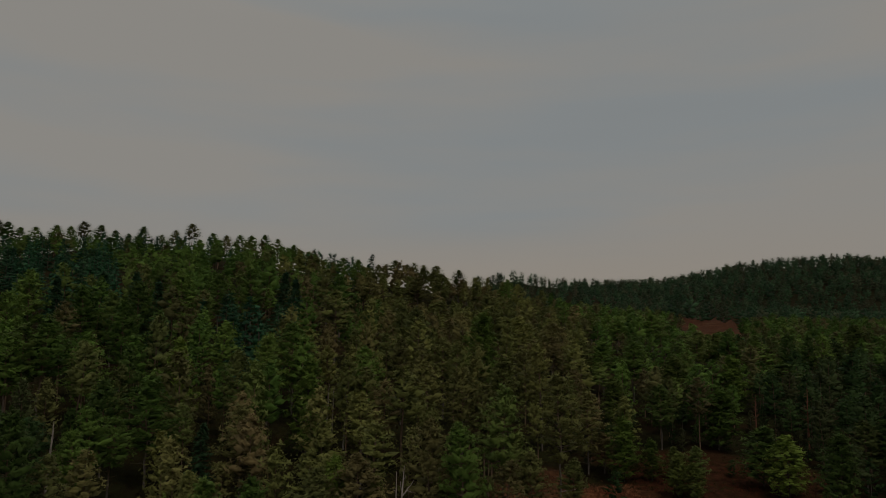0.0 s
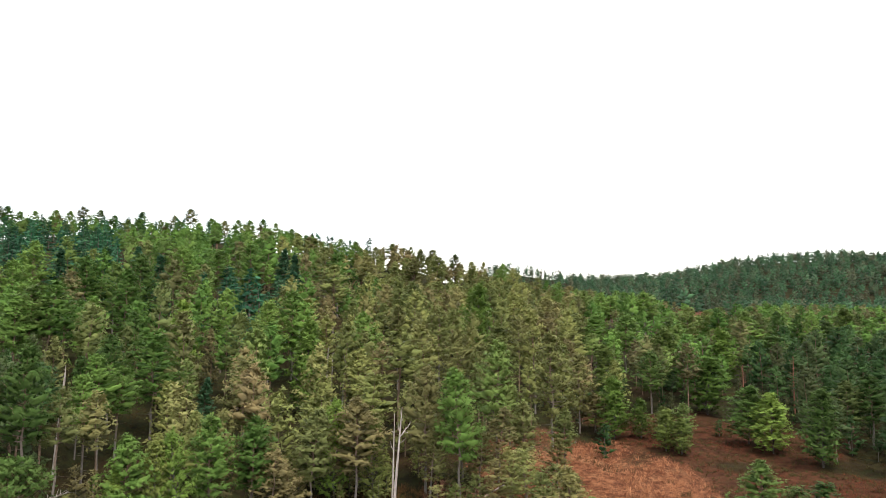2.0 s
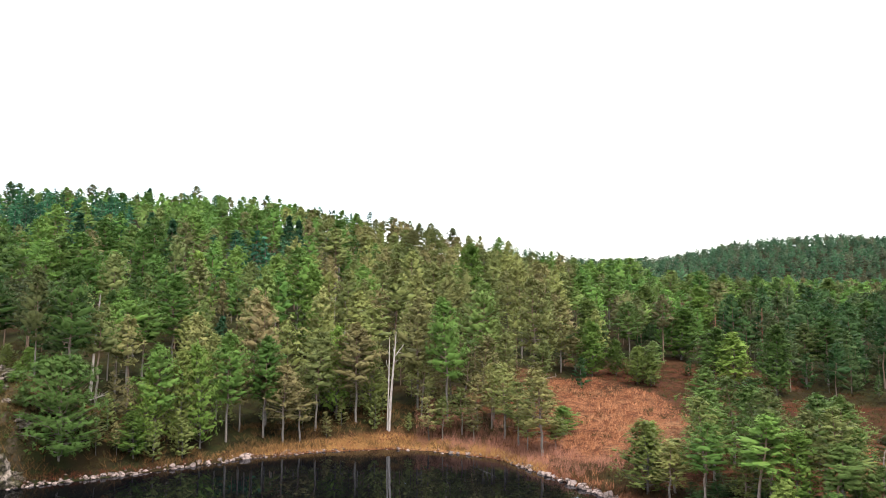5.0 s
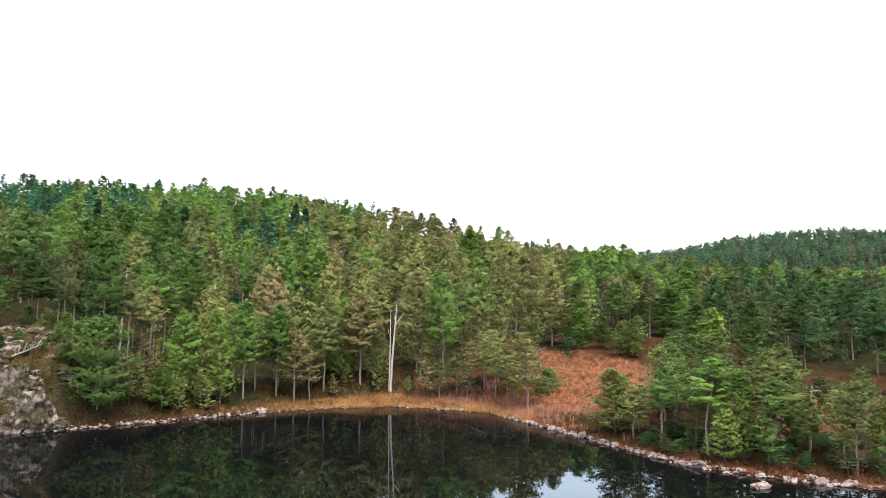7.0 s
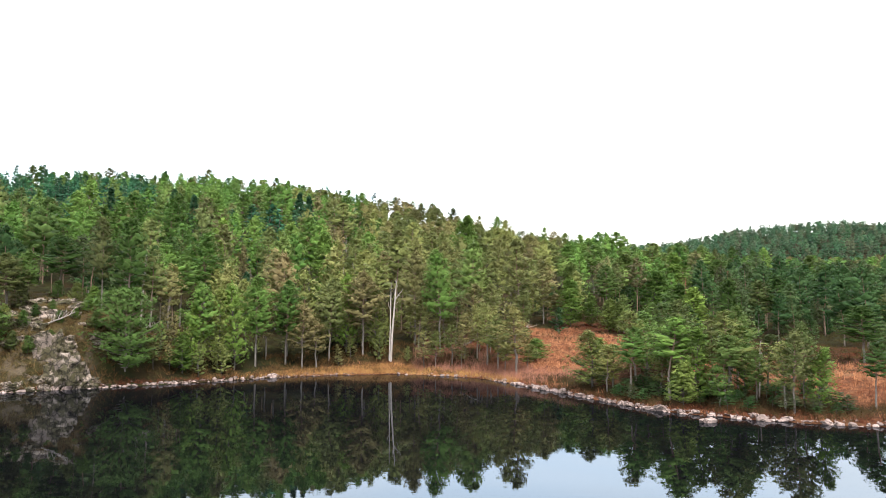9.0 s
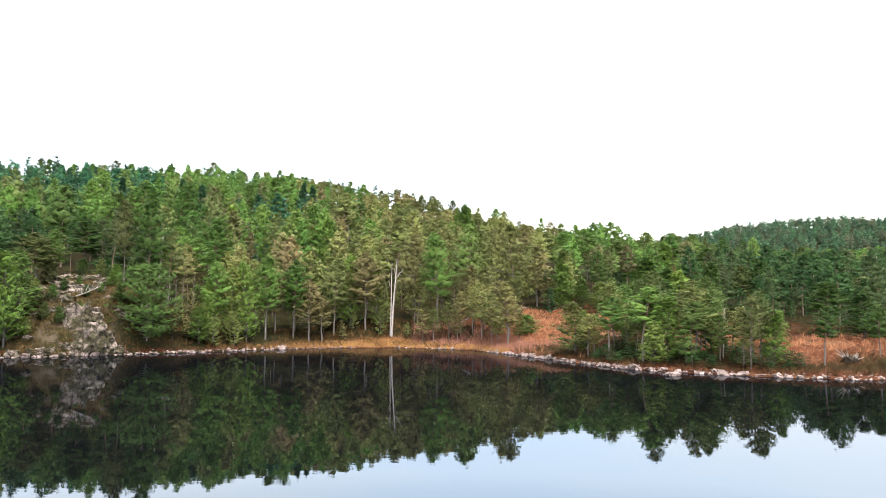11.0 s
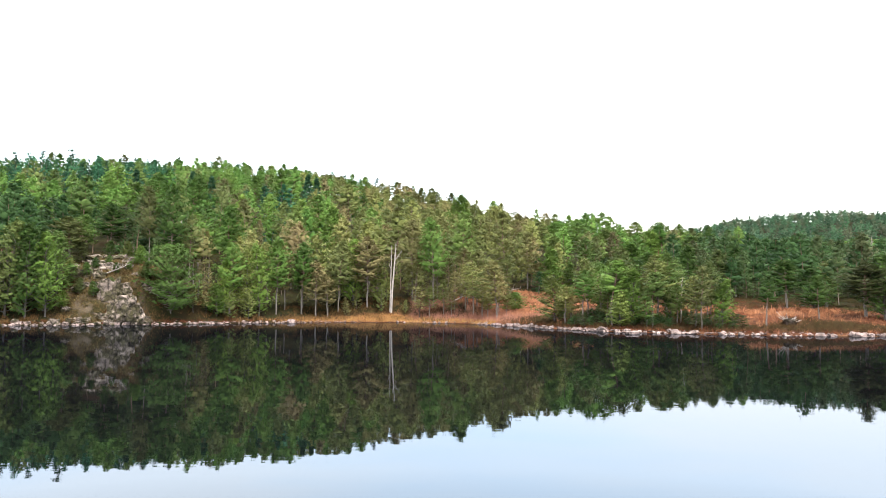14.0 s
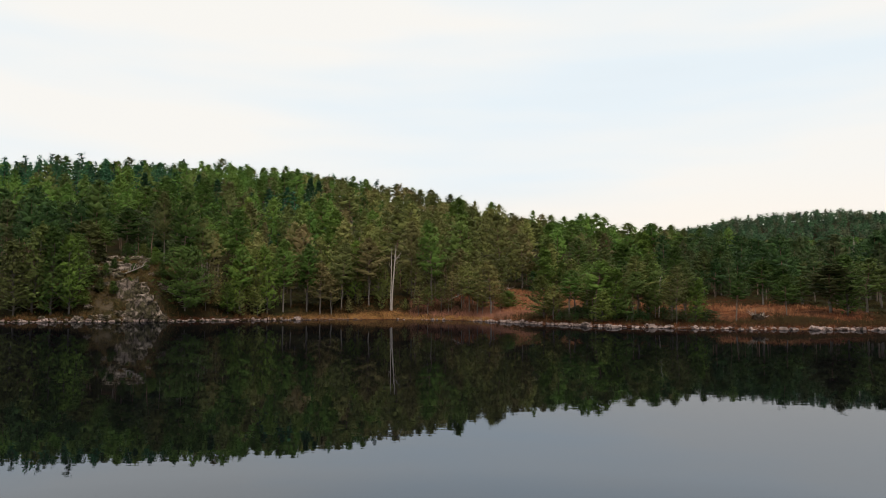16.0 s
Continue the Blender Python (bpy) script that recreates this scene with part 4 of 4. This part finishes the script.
# ---- dead trees ----
def rods_thing(name, label, category, group, stems, mat, m):
    """A thing out of rods: the first is its main stem, the others branches."""
    thing = tagged(new(name), label, category, group)
    thing.matrix_basis = m
    trunk = joined([tube(*stem) for stem in stems[:1]])
    new("trunk", mesh_of("trunk", *trunk, mat)).parent = thing
    for stem in stems[1:]:
        new("branch", mesh_of("branch", *tube(*stem), mat)).parent = thing
    return thing


def on_ground(x, y, turn=0.0, sunk=0.0):
    return pose(x, y, float(ground(x, y)) - sunk, 0, 0, turn)


rods_thing("dead_tree", "bleached bare dead pine with two stems and forked top", "dead tree", "", [
    ([(0, 0, -0.4), (0.19, 0, 4.4), (0.51, 0.03, 8.7), (0.68, 0.05, 11.3), (0.78, 0.05, 12.6), (0.90, 0, 14.0)], [0.21, 0.17, 0.135, 0.10, 0.06, 0.025], 8),
    ([(-0.22, 0.1, -0.2), (-0.17, 0.15, 3.4), (-0.12, 0.15, 6.6), (-0.09, 0.12, 10.2), (-0.06, 0.1, 13.3)], [0.15, 0.125, 0.105, 0.075, 0.03], 7),
    ([(0.64, 0.04, 10.4), (1.00, -0.05, 10.8), (1.37, -0.05, 11.4), (1.70, -0.03, 11.7), (2.02, 0, 12.3)], [0.09, 0.085, 0.07, 0.045, 0.02], 6),
    ([(0.66, 0, 10.9), (0.45, 0.1, 11.5), (0.42, 0.1, 12.2)], [0.05, 0.04, 0.012], 5),
    ([(1.20, -0.05, 11.1), (1.55, -0.15, 11.0), (1.85, -0.2, 10.9)], [0.04, 0.03, 0.01], 4),
    ([(0.58, 0.03, 9.6), (1.00, 0.1, 9.8), (1.35, 0.1, 10.2)], [0.045, 0.035, 0.012], 4),
    ([(-0.10, 0.1, 8.7), (-0.42, 0.1, 9.2), (-0.50, 0.1, 9.9)], [0.06, 0.05, 0.02], 5),
    ([(-0.08, 0.1, 10.9), (-0.36, 0.05, 11.1), (-0.48, 0.0, 11.2)], [0.035, 0.03, 0.012], 4),
    ([(0.75, 0.05, 12.2), (0.98, 0.0, 12.5), (1.08, 0.0, 13.0)], [0.035, 0.03, 0.01], 4),
    ([(0.82, 0.03, 13.0), (0.68, 0.0, 13.4), (0.66, 0.0, 13.7)], [0.025, 0.02, 0.01], 4)], BONE, on_ground(-5.5, 92.3))


def snag(x, y, height, lean, crook, twigs, reach, seed, mat=BONE):
    """A dead trunk that still stands, with some broken branches."""
    rng = np.random.default_rng(seed)
    stem = [(0, 0, -0.3), (lean * 0.3, 0, height * 0.35), (lean * 0.6, 0.1, height * 0.7), (lean * 0.7 + crook, 0.1, height * 0.86), (lean, 0, height)]
    stems = [(stem, [0.015 * height, 0.012 * height, 0.009 * height, 0.007 * height, 0.025], 6)]
    for _ in range(twigs):
        h = height * rng.uniform(0.45, 0.97)
        root = np.array([np.interp(h, [p[2] for p in stem], [p[k] for p in stem]) for k in range(3)])
        a = rng.uniform(0, 6.28)
        out = np.array([np.cos(a), np.sin(a), rng.uniform(0.0, 0.8)]) * reach * rng.uniform(0.5, 1.1) * (1.25 - h / height)
        stems.append(([root, root + out * 0.5 + (0, 0, -0.05), root + out], [0.035, 0.025, 0.008], 3))
    return rods_thing("dead_snag", "grey weathered dead trunk among the pines", "dead tree", "dead snags", stems, mat, on_ground(x, y))


snag(-47.8, 91.3, 14.0, 0.7, 0.1, 12, 1.6, 1)
snag(-18.4, 139.7, 13.2, 0.8, -0.6, 2, 0.6, 2)
snag(-21.6, 140.0, 11.6, 0.4, 0.0, 2, 0.5, 3)
snag(-20.7, 140.6, 11.0, 0.3, 0.0, 1, 0.5, 4)
snag(117.3, 152.2, 12.6, 0.2, 0.0, 12, 1.5, 5)
snag(126.0, 156.0, 14.5, 0.0, 0.1, 22, 1.8, 6)
snag(77.0, 158.8, 12.6, 0.2, 0.1, 34, 2.6, 7, TWIG)
snag(66.5, 160.0, 10.5, 0.2, 0.0, 26, 2.2, 8, TWIG)
snag(-43.8, 205.0, 9.0, 0.2, -0.4, 4, 1.2, 9)
snag(36.5, 44.5, 6.0, 0.4, 0.0, 10, 1.3, 10)


def fallen(x, y, z, turn, tilt, length, branches, reach, seed, label):
    """A fallen, bleached tree with branches that stand up from it."""
    rng = np.random.default_rng(seed)
    stem = [(0, 0, 0), (length * 0.4, 0.1, 0.06), (length * 0.75, -0.1, 0.12), (length, 0.15, 0.3)]
    stems = [(stem, [0.11, 0.09, 0.06, 0.015], 6)]
    for _ in range(branches):
        f = rng.uniform(0.15, 0.95)
        root = np.array((f * length, 0.0, 0.1))
        a = rng.uniform(-0.6, 3.7)
        out = np.array([rng.uniform(0.2, 0.9), np.cos(a), abs(np.sin(a)) + 0.1]) * reach * rng.uniform(0.5, 1.1)
        stems.append(([root, root + out * 0.55 + (0, 0, 0.08), root + out], [0.04, 0.028, 0.008], 4))
    return rods_thing("fallen_tree", label, "dead wood", "fallen dead wood", stems, BONE, pose(x, y, z, 0, -tilt, turn))


fallen(-50.4, 66.6, float(ground(-50.4, 66.6)) + 0.35, 4, 20, 4.4, 10, 1.5, 1, "bleached fallen pine lying on the rocky knoll")
fallen(19.5, 124.5, float(ground(19.5, 124.5)) + 0.1, -25, 10, 4.2, 6, 1.4, 2, "pale fallen branches lying at the edge of the bog")
fallen(6.2, 97.5, float(ground(6.2, 97.5)) + 0.2, 25, 22, 5.0, 5, 1.0, 4, "pale leaning dead trunk beside the bay")
fallen(-41.0, 76.0, float(ground(-41.0, 76.0)) + 0.2, 60, 10, 3.4, 7, 1.2, 5, "grey fallen branches on the steep bank")


# ---- rock ----
def boulder(seed, points, cuts=0, rough=0.0, mat=STONE, name="stone"):
    """An angular stone about 1 m wide: the hull of some points, broken up and roughened."""
    rng = np.random.default_rng(seed)
    bm = bmesh.new()
    for _ in range(points):
        v = rng.normal(size=3)
        v /= np.linalg.norm(v)
        bm.verts.new(np.sign(v) * np.abs(v) ** 0.75 * 0.5 * rng.uniform(0.85, 1.1))
    made = bmesh.ops.convex_hull(bm, input=bm.verts)
    bmesh.ops.delete(bm, geom=[g for g in made["geom_interior"] if isinstance(g, bmesh.types.BMVert)], context="VERTS")
    if cuts:
        bmesh.ops.subdivide_edges(bm, edges=bm.edges[:], cuts=cuts, use_grid_fill=True)
        for v in bm.verts:
            p = v.co * 3.1 + Vector((seed, 0, 0))
            crack = abs(noise.noise(Vector((p.x * 1.1, p.y * 1.1, p.z * 2.4)))) - 0.25
            v.co += v.co.normalized() * (rough * crack + rough * 0.5 * noise.noise(p * 2.7))
    bmesh.ops.triangulate(bm, faces=bm.faces[:])
    me = bpy.data.meshes.new(name)
    bm.to_mesh(me)
    bm.free()
    me.materials.append(mat)
    return me


crag_rng = np.random.default_rng(31)


def block(seed):
    """A broken block of rock about 1 m wide: sharp corners, split by steps and cracks."""
    rng = np.random.default_rng(seed)
    bm = bmesh.new()
    for a in (-0.5, 0.5):
        for b in (-0.5, 0.5):
            for c in (-0.5, 0.5):
                bm.verts.new(np.array((a, b, c)) * rng.uniform(0.62, 1.0, 3))
    for _ in range(9):
        v = rng.normal(size=3)
        bm.verts.new(v / np.linalg.norm(v) * rng.uniform(0.5, 0.66))
    made = bmesh.ops.convex_hull(bm, input=bm.verts)
    bmesh.ops.delete(bm, geom=[g for g in made["geom_interior"] if isinstance(g, bmesh.types.BMVert)], context="VERTS")
    bmesh.ops.subdivide_edges(bm, edges=bm.edges[:], cuts=4, use_grid_fill=True)
    bmesh.ops.triangulate(bm, faces=bm.faces[:])
    for v in bm.verts:
        p = v.co * 2.3 + Vector((seed, 0, 0))
        cell = noise.cell(Vector((p.x * 1.6, p.y * 1.6, p.z * 3.2)))
        v.co += v.co.normalized() * (0.13 * (cell - 0.5) + 0.10 * noise.noise(p * 2.2) + 0.05 * noise.noise(p * 6.0))
    me = bpy.data.meshes.new("rock_outcrop")
    bm.to_mesh(me)
    bm.free()
    me.materials.append(CLIFF)
    return me


crag_shapes = [block(300 + k) for k in range(9)]


def crag(x, y, z, a, b, c, turn):
    ob = new("rock_outcrop", crag_shapes[int(crag_rng.integers(9))])
    ob.matrix_basis = pose(x, y, z, crag_rng.uniform(-14, 14), crag_rng.uniform(-14, 14), turn) @ Matrix.Diagonal((a, b, c, 1))
    tagged(ob, "cracked grey rock face rising from the water" if y < shore(x) + 4 else "grey lichened rock slab on the wooded knoll", "rock", "rock outcrops")


# two steep faces by the water with broken blocks at their foot, then ledges on the mossy knoll
for x, y, z, a, b, c in [(-44.3, 61.4, 2.0, 3.4, 3.0, 5.4), (-42.9, 62.2, 1.2, 2.2, 2.4, 3.6), (-46.2, 61.4, 1.5, 2.4, 2.4, 3.8), (-47.8, 63.4, 4.6, 3.8, 2.8, 5.4), (-50.0, 64.4, 5.0, 2.8, 2.6, 3.6), (-45.8, 63.8, 4.6, 2.4, 2.4, 2.8),
                         (-48.8, 60.6, 0.8, 2.8, 2.2, 2.4), (-51.4, 59.8, 0.5, 2.4, 2.0, 1.9), (-53.8, 58.6, 0.3, 2.4, 1.8, 1.5), (-52.4, 62.2, 2.2, 2.6, 2.2, 2.2)]:
    crag(x, y, z, a, b, c, crag_rng.uniform(-25, 25))
for x, y, a, b, c in [(-50.5, 69.0, 3.4, 2.2, 1.8), (-53.6, 70.0, 3.8, 2.4, 2.0), (-51.8, 73.5, 4.2, 2.6, 1.6), (-55.4, 73.6, 3.4, 2.4, 1.8), (-48.6, 71.8, 2.6, 2.0, 1.3), (-54.4, 66.8, 2.8, 2.0, 2.2), (-51.0, 66.4, 2.2, 1.8, 1.4), (-57.2, 70.0, 2.6, 2.2, 1.8), (-52.8, 67.6, 2.4, 1.6, 1.6), (-49.6, 73.8, 3.0, 2.0, 1.2), (-53.4, 75.6, 3.4, 2.2, 1.3), (-49.8, 63.6, 2.0, 1.6, 1.6), (-52.2, 63.6, 2.2, 1.6, 1.5)]:
    crag(x, y, float(ground(x, y)) + 0.1, a, b, c, crag_rng.uniform(-40, 40))
for k in range(34):
    a, r = crag_rng.uniform(0, 6.28), crag_rng.uniform(0, 1) ** 0.6
    x, y = -51.5 + 8.5 * r * np.cos(a), 69.5 + 9.5 * r * np.sin(a)
    if y < shore(x) + 2.0:
        continue
    size = 0.5 + 1.2 * crag_rng.uniform() ** 1.6
    crag(x, y, float(ground(x, y)) + 0.02 * size, size * 1.5, size * 1.1, size * crag_rng.uniform(0.5, 0.8), crag_rng.uniform(0, 360))
for k in range(26):
    x = crag_rng.uniform(-58, -41)
    y = float(shore(x)) + crag_rng.uniform(-0.2, 2.5)
    size = crag_rng.uniform(0.5, 1.5)
    crag(x, y, max(float(ground(x, y)), 0.0) + 0.12 * size, size * 1.3, size, size * crag_rng.uniform(0.6, 1.0), crag_rng.uniform(0, 360))

# an uprooted stump on the eastern shore: a clod of peat with bleached roots all round
root_rng = np.random.default_rng(12)
roots = [([(0, 0, 0.2), (0.5, 0.1, 0.45), (1.1, 0.2, 0.5), (1.7, 0.1, 0.75)], [0.13, 0.11, 0.08, 0.03], 6)]
for k in range(17):
    a, e = k * 0.74 + root_rng.uniform(-0.2, 0.2), root_rng.uniform(0.1, 0.9)
    way = np.array([np.cos(a) * 1.1, 0.5 * np.sin(a), e])
    reach = root_rng.uniform(0.8, 1.5)
    roots.append(([(0, 0, 0.35), way * reach * 0.6 + (0, 0, 0.35), way * reach + (0, 0, root_rng.uniform(0.3, 0.7))], [0.07, 0.045, 0.01], 4))
stump = rods_thing("uprooted_stump", "uprooted stump with bleached roots on the shore", "dead wood", "", roots, BONE, on_ground(48.9, 40.4))
clod = new("peat_clod", boulder(91, 26, 2, 0.2, PEAT, "peat_clod"))
clod.matrix_basis = Matrix.Translation((0, 0.1, 0.35)) @ Matrix.Diagonal((1.9, 1.2, 1.2, 1))
clod.parent = stump
rock_rng = np.random.default_rng(77)
shapes = [boulder(k, 16) for k in range(10)]
along_x = np.linspace(-66, 84, 3000)
along_s = np.concatenate([[0], np.cumsum(np.hypot(np.diff(along_x), np.diff(shore(along_x))))])
for k in range(330):
    at = rock_rng.uniform(0, along_s[-1])
    x = float(np.interp(at, along_s, along_x))
    bay = -20 < x < 11
    if bay and rock_rng.uniform() < 0.85:
        continue
    size = rock_rng.uniform(0.36, 0.74) * (1.08 if x < 0 else 1.12) * (1.5 if rock_rng.uniform() < 0.12 else 1)
    y = float(shore(x)) + rock_rng.normal(0.15, 0.30)
    ob = new("shore_stone", shapes[int(rock_rng.integers(10))])
    ob.matrix_basis = pose(x, y, max(float(ground(x, y)), -0.1) + 0.10 * size, rock_rng.uniform(-15, 15), rock_rng.uniform(-15, 15), rock_rng.uniform(0, 360)) @ Matrix.Diagonal((size * rock_rng.uniform(0.9, 1.6), size, size * rock_rng.uniform(0.5, 0.85), 1))
    tagged(ob, "pale angular stone at the water's edge", "stone", "stones along the shore")
flat = new("flat_rock", boulder(55, 22, 2, 0.06, STONE, "flat_rock"))
flat.matrix_basis = pose(27.7, 35.0, 0.10, 3, -4, 20) @ Matrix.Diagonal((2.3, 1.3, 0.6, 1))
tagged(flat, "low flat pale rock rising from the water", "rock")
gravel = []
for k in range(1000):
    x = float(np.interp(rock_rng.uniform(0, along_s[-1]), along_s, along_x))
    if -16 < x < 10 and rock_rng.uniform() < 0.6:
        continue
    y = float(shore(x)) + rock_rng.normal(0.35, 0.50)
    size = rock_rng.uniform(0.14, 0.40)
    p = rock_rng.normal(size=(6, 3)) * 0.12
    p = np.array([(1, 0, 0), (-1, 0, 0), (0, 1, 0), (0, -1, 0), (0, 0, 0.7), (0, 0, -0.7)]) * 0.6 + p
    gravel.append((p * size + (x, y, max(float(ground(x, y)), -0.05) + 0.03), np.array([(0, 2, 4), (2, 1, 4), (1, 3, 4), (3, 0, 4), (2, 0, 5), (1, 2, 5), (3, 1, 5), (0, 3, 5)])))
tagged(new("shore_gravel", mesh_of("shore_gravel", *joined(gravel), PEBBLE, False)), "small pale stones strewn along the waterline", "gravel", kind="stuff")


# ---- low growth ----
def tufts(name, label, spots, mat, tall, blades, seed, spread_=0.5, wide=0.10, category="grass"):
    """Tufts of upright blades, as one thing."""
    rng = np.random.default_rng(seed)
    spots = np.asarray(spots)
    n = len(spots)
    base = np.stack([spots[:, 0], spots[:, 1], ground(spots[:, 0], spots[:, 1])], 1)[:, None] + np.concatenate([rng.normal(0, 0.16, (n, blades, 2)), np.full((n, blades, 1), -0.05)], 2)
    way = np.concatenate([rng.normal(0, spread_, (n, blades, 2)), np.ones((n, blades, 1))], 2)
    long = tall * rng.uniform(0.5, 1.3, (n, blades, 1))
    turn = rng.uniform(0, 6.28, (n, blades, 1))
    half = np.concatenate([np.abs(np.cos(turn)), np.sin(turn), np.zeros_like(turn)], 2) * long * wide
    v = np.stack([base - half, base + half, base + way * long], 2).reshape(-1, 3)
    normals = np.tile((0.0, -0.35, 0.94), (len(v), 1)) + np.repeat(rng.normal(0, 0.35, (len(v) // 3, 3)), 3, axis=0)
    normals /= np.linalg.norm(normals, axis=1)[:, None]
    return tagged(new(name, mesh_of(name, v, np.arange(len(v)).reshape(-1, 3), mat, True, normals)), label, category, kind="stuff")


grow_rng = np.random.default_rng(9)


def sown(count, x0, x1, y0, y1, chance):
    xs, ys = grow_rng.uniform(x0, x1, count), grow_rng.uniform(y0, y1, count)
    keep = grow_rng.uniform(size=count) < chance(xs, ys)
    return np.stack([xs[keep], ys[keep]], 1)


tufts("bog_grass", "orange and straw-coloured bog grass in tufts", sown(30000, -30, 80, 31, 135, lambda x, y: boggy(x, y) * smooth(0.22, 0.55, dryness(x, y)) * (y > shore(x) + 0.4)), STRAW, 0.40, 7, 1, 0.6, 0.045)
tufts("shore_grass", "golden dry grass along the edge of the bay", sown(38000, -30, 14, 58, 98, lambda x, y: (y > shore(x) + 0.2) * (y < shore(x) + 4.4) * 0.9 * smooth(-30, -12, x)), GOLDEN, 0.45, 6, 2, 0.5, 0.045)
tufts("heather", "brown heather and bilberry twigs on the forest floor", sown(30000, -75, 95, 33, 150, lambda x, y: ((boggy(x, y) < 0.3) | (dryness(x, y) < 0.3)) * (y > shore(x) + 1.5) * 0.85), HEATH, 0.38, 5, 3, 0.9, 0.20, "undergrowth")
tufts("bracken", "rust-brown bracken and dry scrub under the shore pines", sown(16000, -62, 6, 52, 104, lambda x, y: (y > shore(x) + 0.8) * (y < shore(x) + 12) * 0.6 * smooth(-0.7, 0.3, waves(x * 0.9, y * 0.9)) * (1 - 0.4 * craggy(x, y))), BRACKEN, 0.70, 9, 6, 0.7, 0.07, "undergrowth")
tufts("shore_heath", "reddish-brown heath above the stones of the shore", sown(30000, -66, 84, 30, 88, lambda x, y: (y > shore(x) + 0.5) * (y < shore(x) + 2.8 + 0.8 * np.sin(0.9 * x)) * (0.15 + 0.75 * (1 - smooth(-18, -10, x) + smooth(9, 14, x)))), RUST, 0.42, 9, 13, 0.8, 0.055, "undergrowth")
tufts("knoll_moss", "olive moss, heather and withered grass on the rocky knoll", sown(14000, -62, -40, 56, 86, lambda x, y: craggy(x, y) * (y > shore(x) + 1.2) * 0.6), MOSS, 0.50, 8, 10, 0.9, 0.07, "undergrowth")
tufts("shore_scrub", "dark bilberry and heather scrub along the stony shore", sown(24000, 15, 82, 31, 90, lambda x, y: (y > shore(x) + 1.0) * (y < shore(x) + 9 + 3 * np.sin(0.4 * x)) * 0.40), SCRUB, 0.62, 10, 7, 0.8, 0.07, "undergrowth")
tufts("rust_heath", "rust-red heath and low twigs spread over the bog", sown(30000, 8, 95, 40, 150, lambda x, y: boggy(x, y) * (y > shore(x) + 1.5) * smooth(-0.1, 0.5, waves(x * 1.3, y * 1.1 + 4) + 0.5 * waves(x * 0.4 + 9, y * 0.4)) * 0.9), RUST, 0.42, 8, 8, 0.8, 0.05, "undergrowth")
tufts("tussocks", "tall pale tussocks of withered grass on the bog", sown(2600, 10, 66, 48, 122, lambda x, y: boggy(x, y) * smooth(0.2, 0.6, dryness(x, y)) * (y > shore(x) + 1.5) * smooth(-0.2, 0.4, waves(x * 0.9 + 3, y * 0.8)) * 0.7), STRAW, 0.85, 16, 11, 0.42, 0.040)
tufts("heath_clumps", "dark red heather clumps scattered over the bog", sown(3800, 10, 90, 44, 152, lambda x, y: boggy(x, y) * (y > shore(x) + 1.5) * smooth(0.0, 0.5, waves(x * 0.7 + 1, y * 0.9 + 7)) * 0.6), SCRUB, 0.70, 16, 12, 0.75, 0.055, "undergrowth")
tufts("leafless_bushes", "leafless pinkish-brown birch scrub beside the bay", sown(3600, -2, 24, 66, 118, lambda x, y: (y > shore(x) + 1.0) * (y < shore(x) + 16) * 0.6), TWIG, 1.25, 16, 4, 0.36, 0.012, "bushes")
for x, y, height in [(-50.5, 75.0, 3.4), (-55.5, 79.0, 3.0), (-46.8, 71.0, 2.6), (-53.5, 66.5, 2.4), (-57.5, 73.0, 3.8), (-49.0, 67.5, 1.9), (-44.5, 68.5, 2.8), (-48.2, 64.0, 2.2), (-52.5, 62.5, 2.6), (-55.0, 64.5, 3.2), (-51.6, 70.5, 1.8), (-46.0, 74.5, 3.0), (-57.0, 68.0, 2.7), (-49.5, 78.5, 3.6), (-50.0, 62.0, 2.4), (-54.0, 60.5, 2.8), (-56.5, 59.5, 3.0), (-47.5, 69.0, 1.6), (-53.2, 69.0, 2.0)]:
    plant("young", x, y, height, height * 0.62, tree_rng)
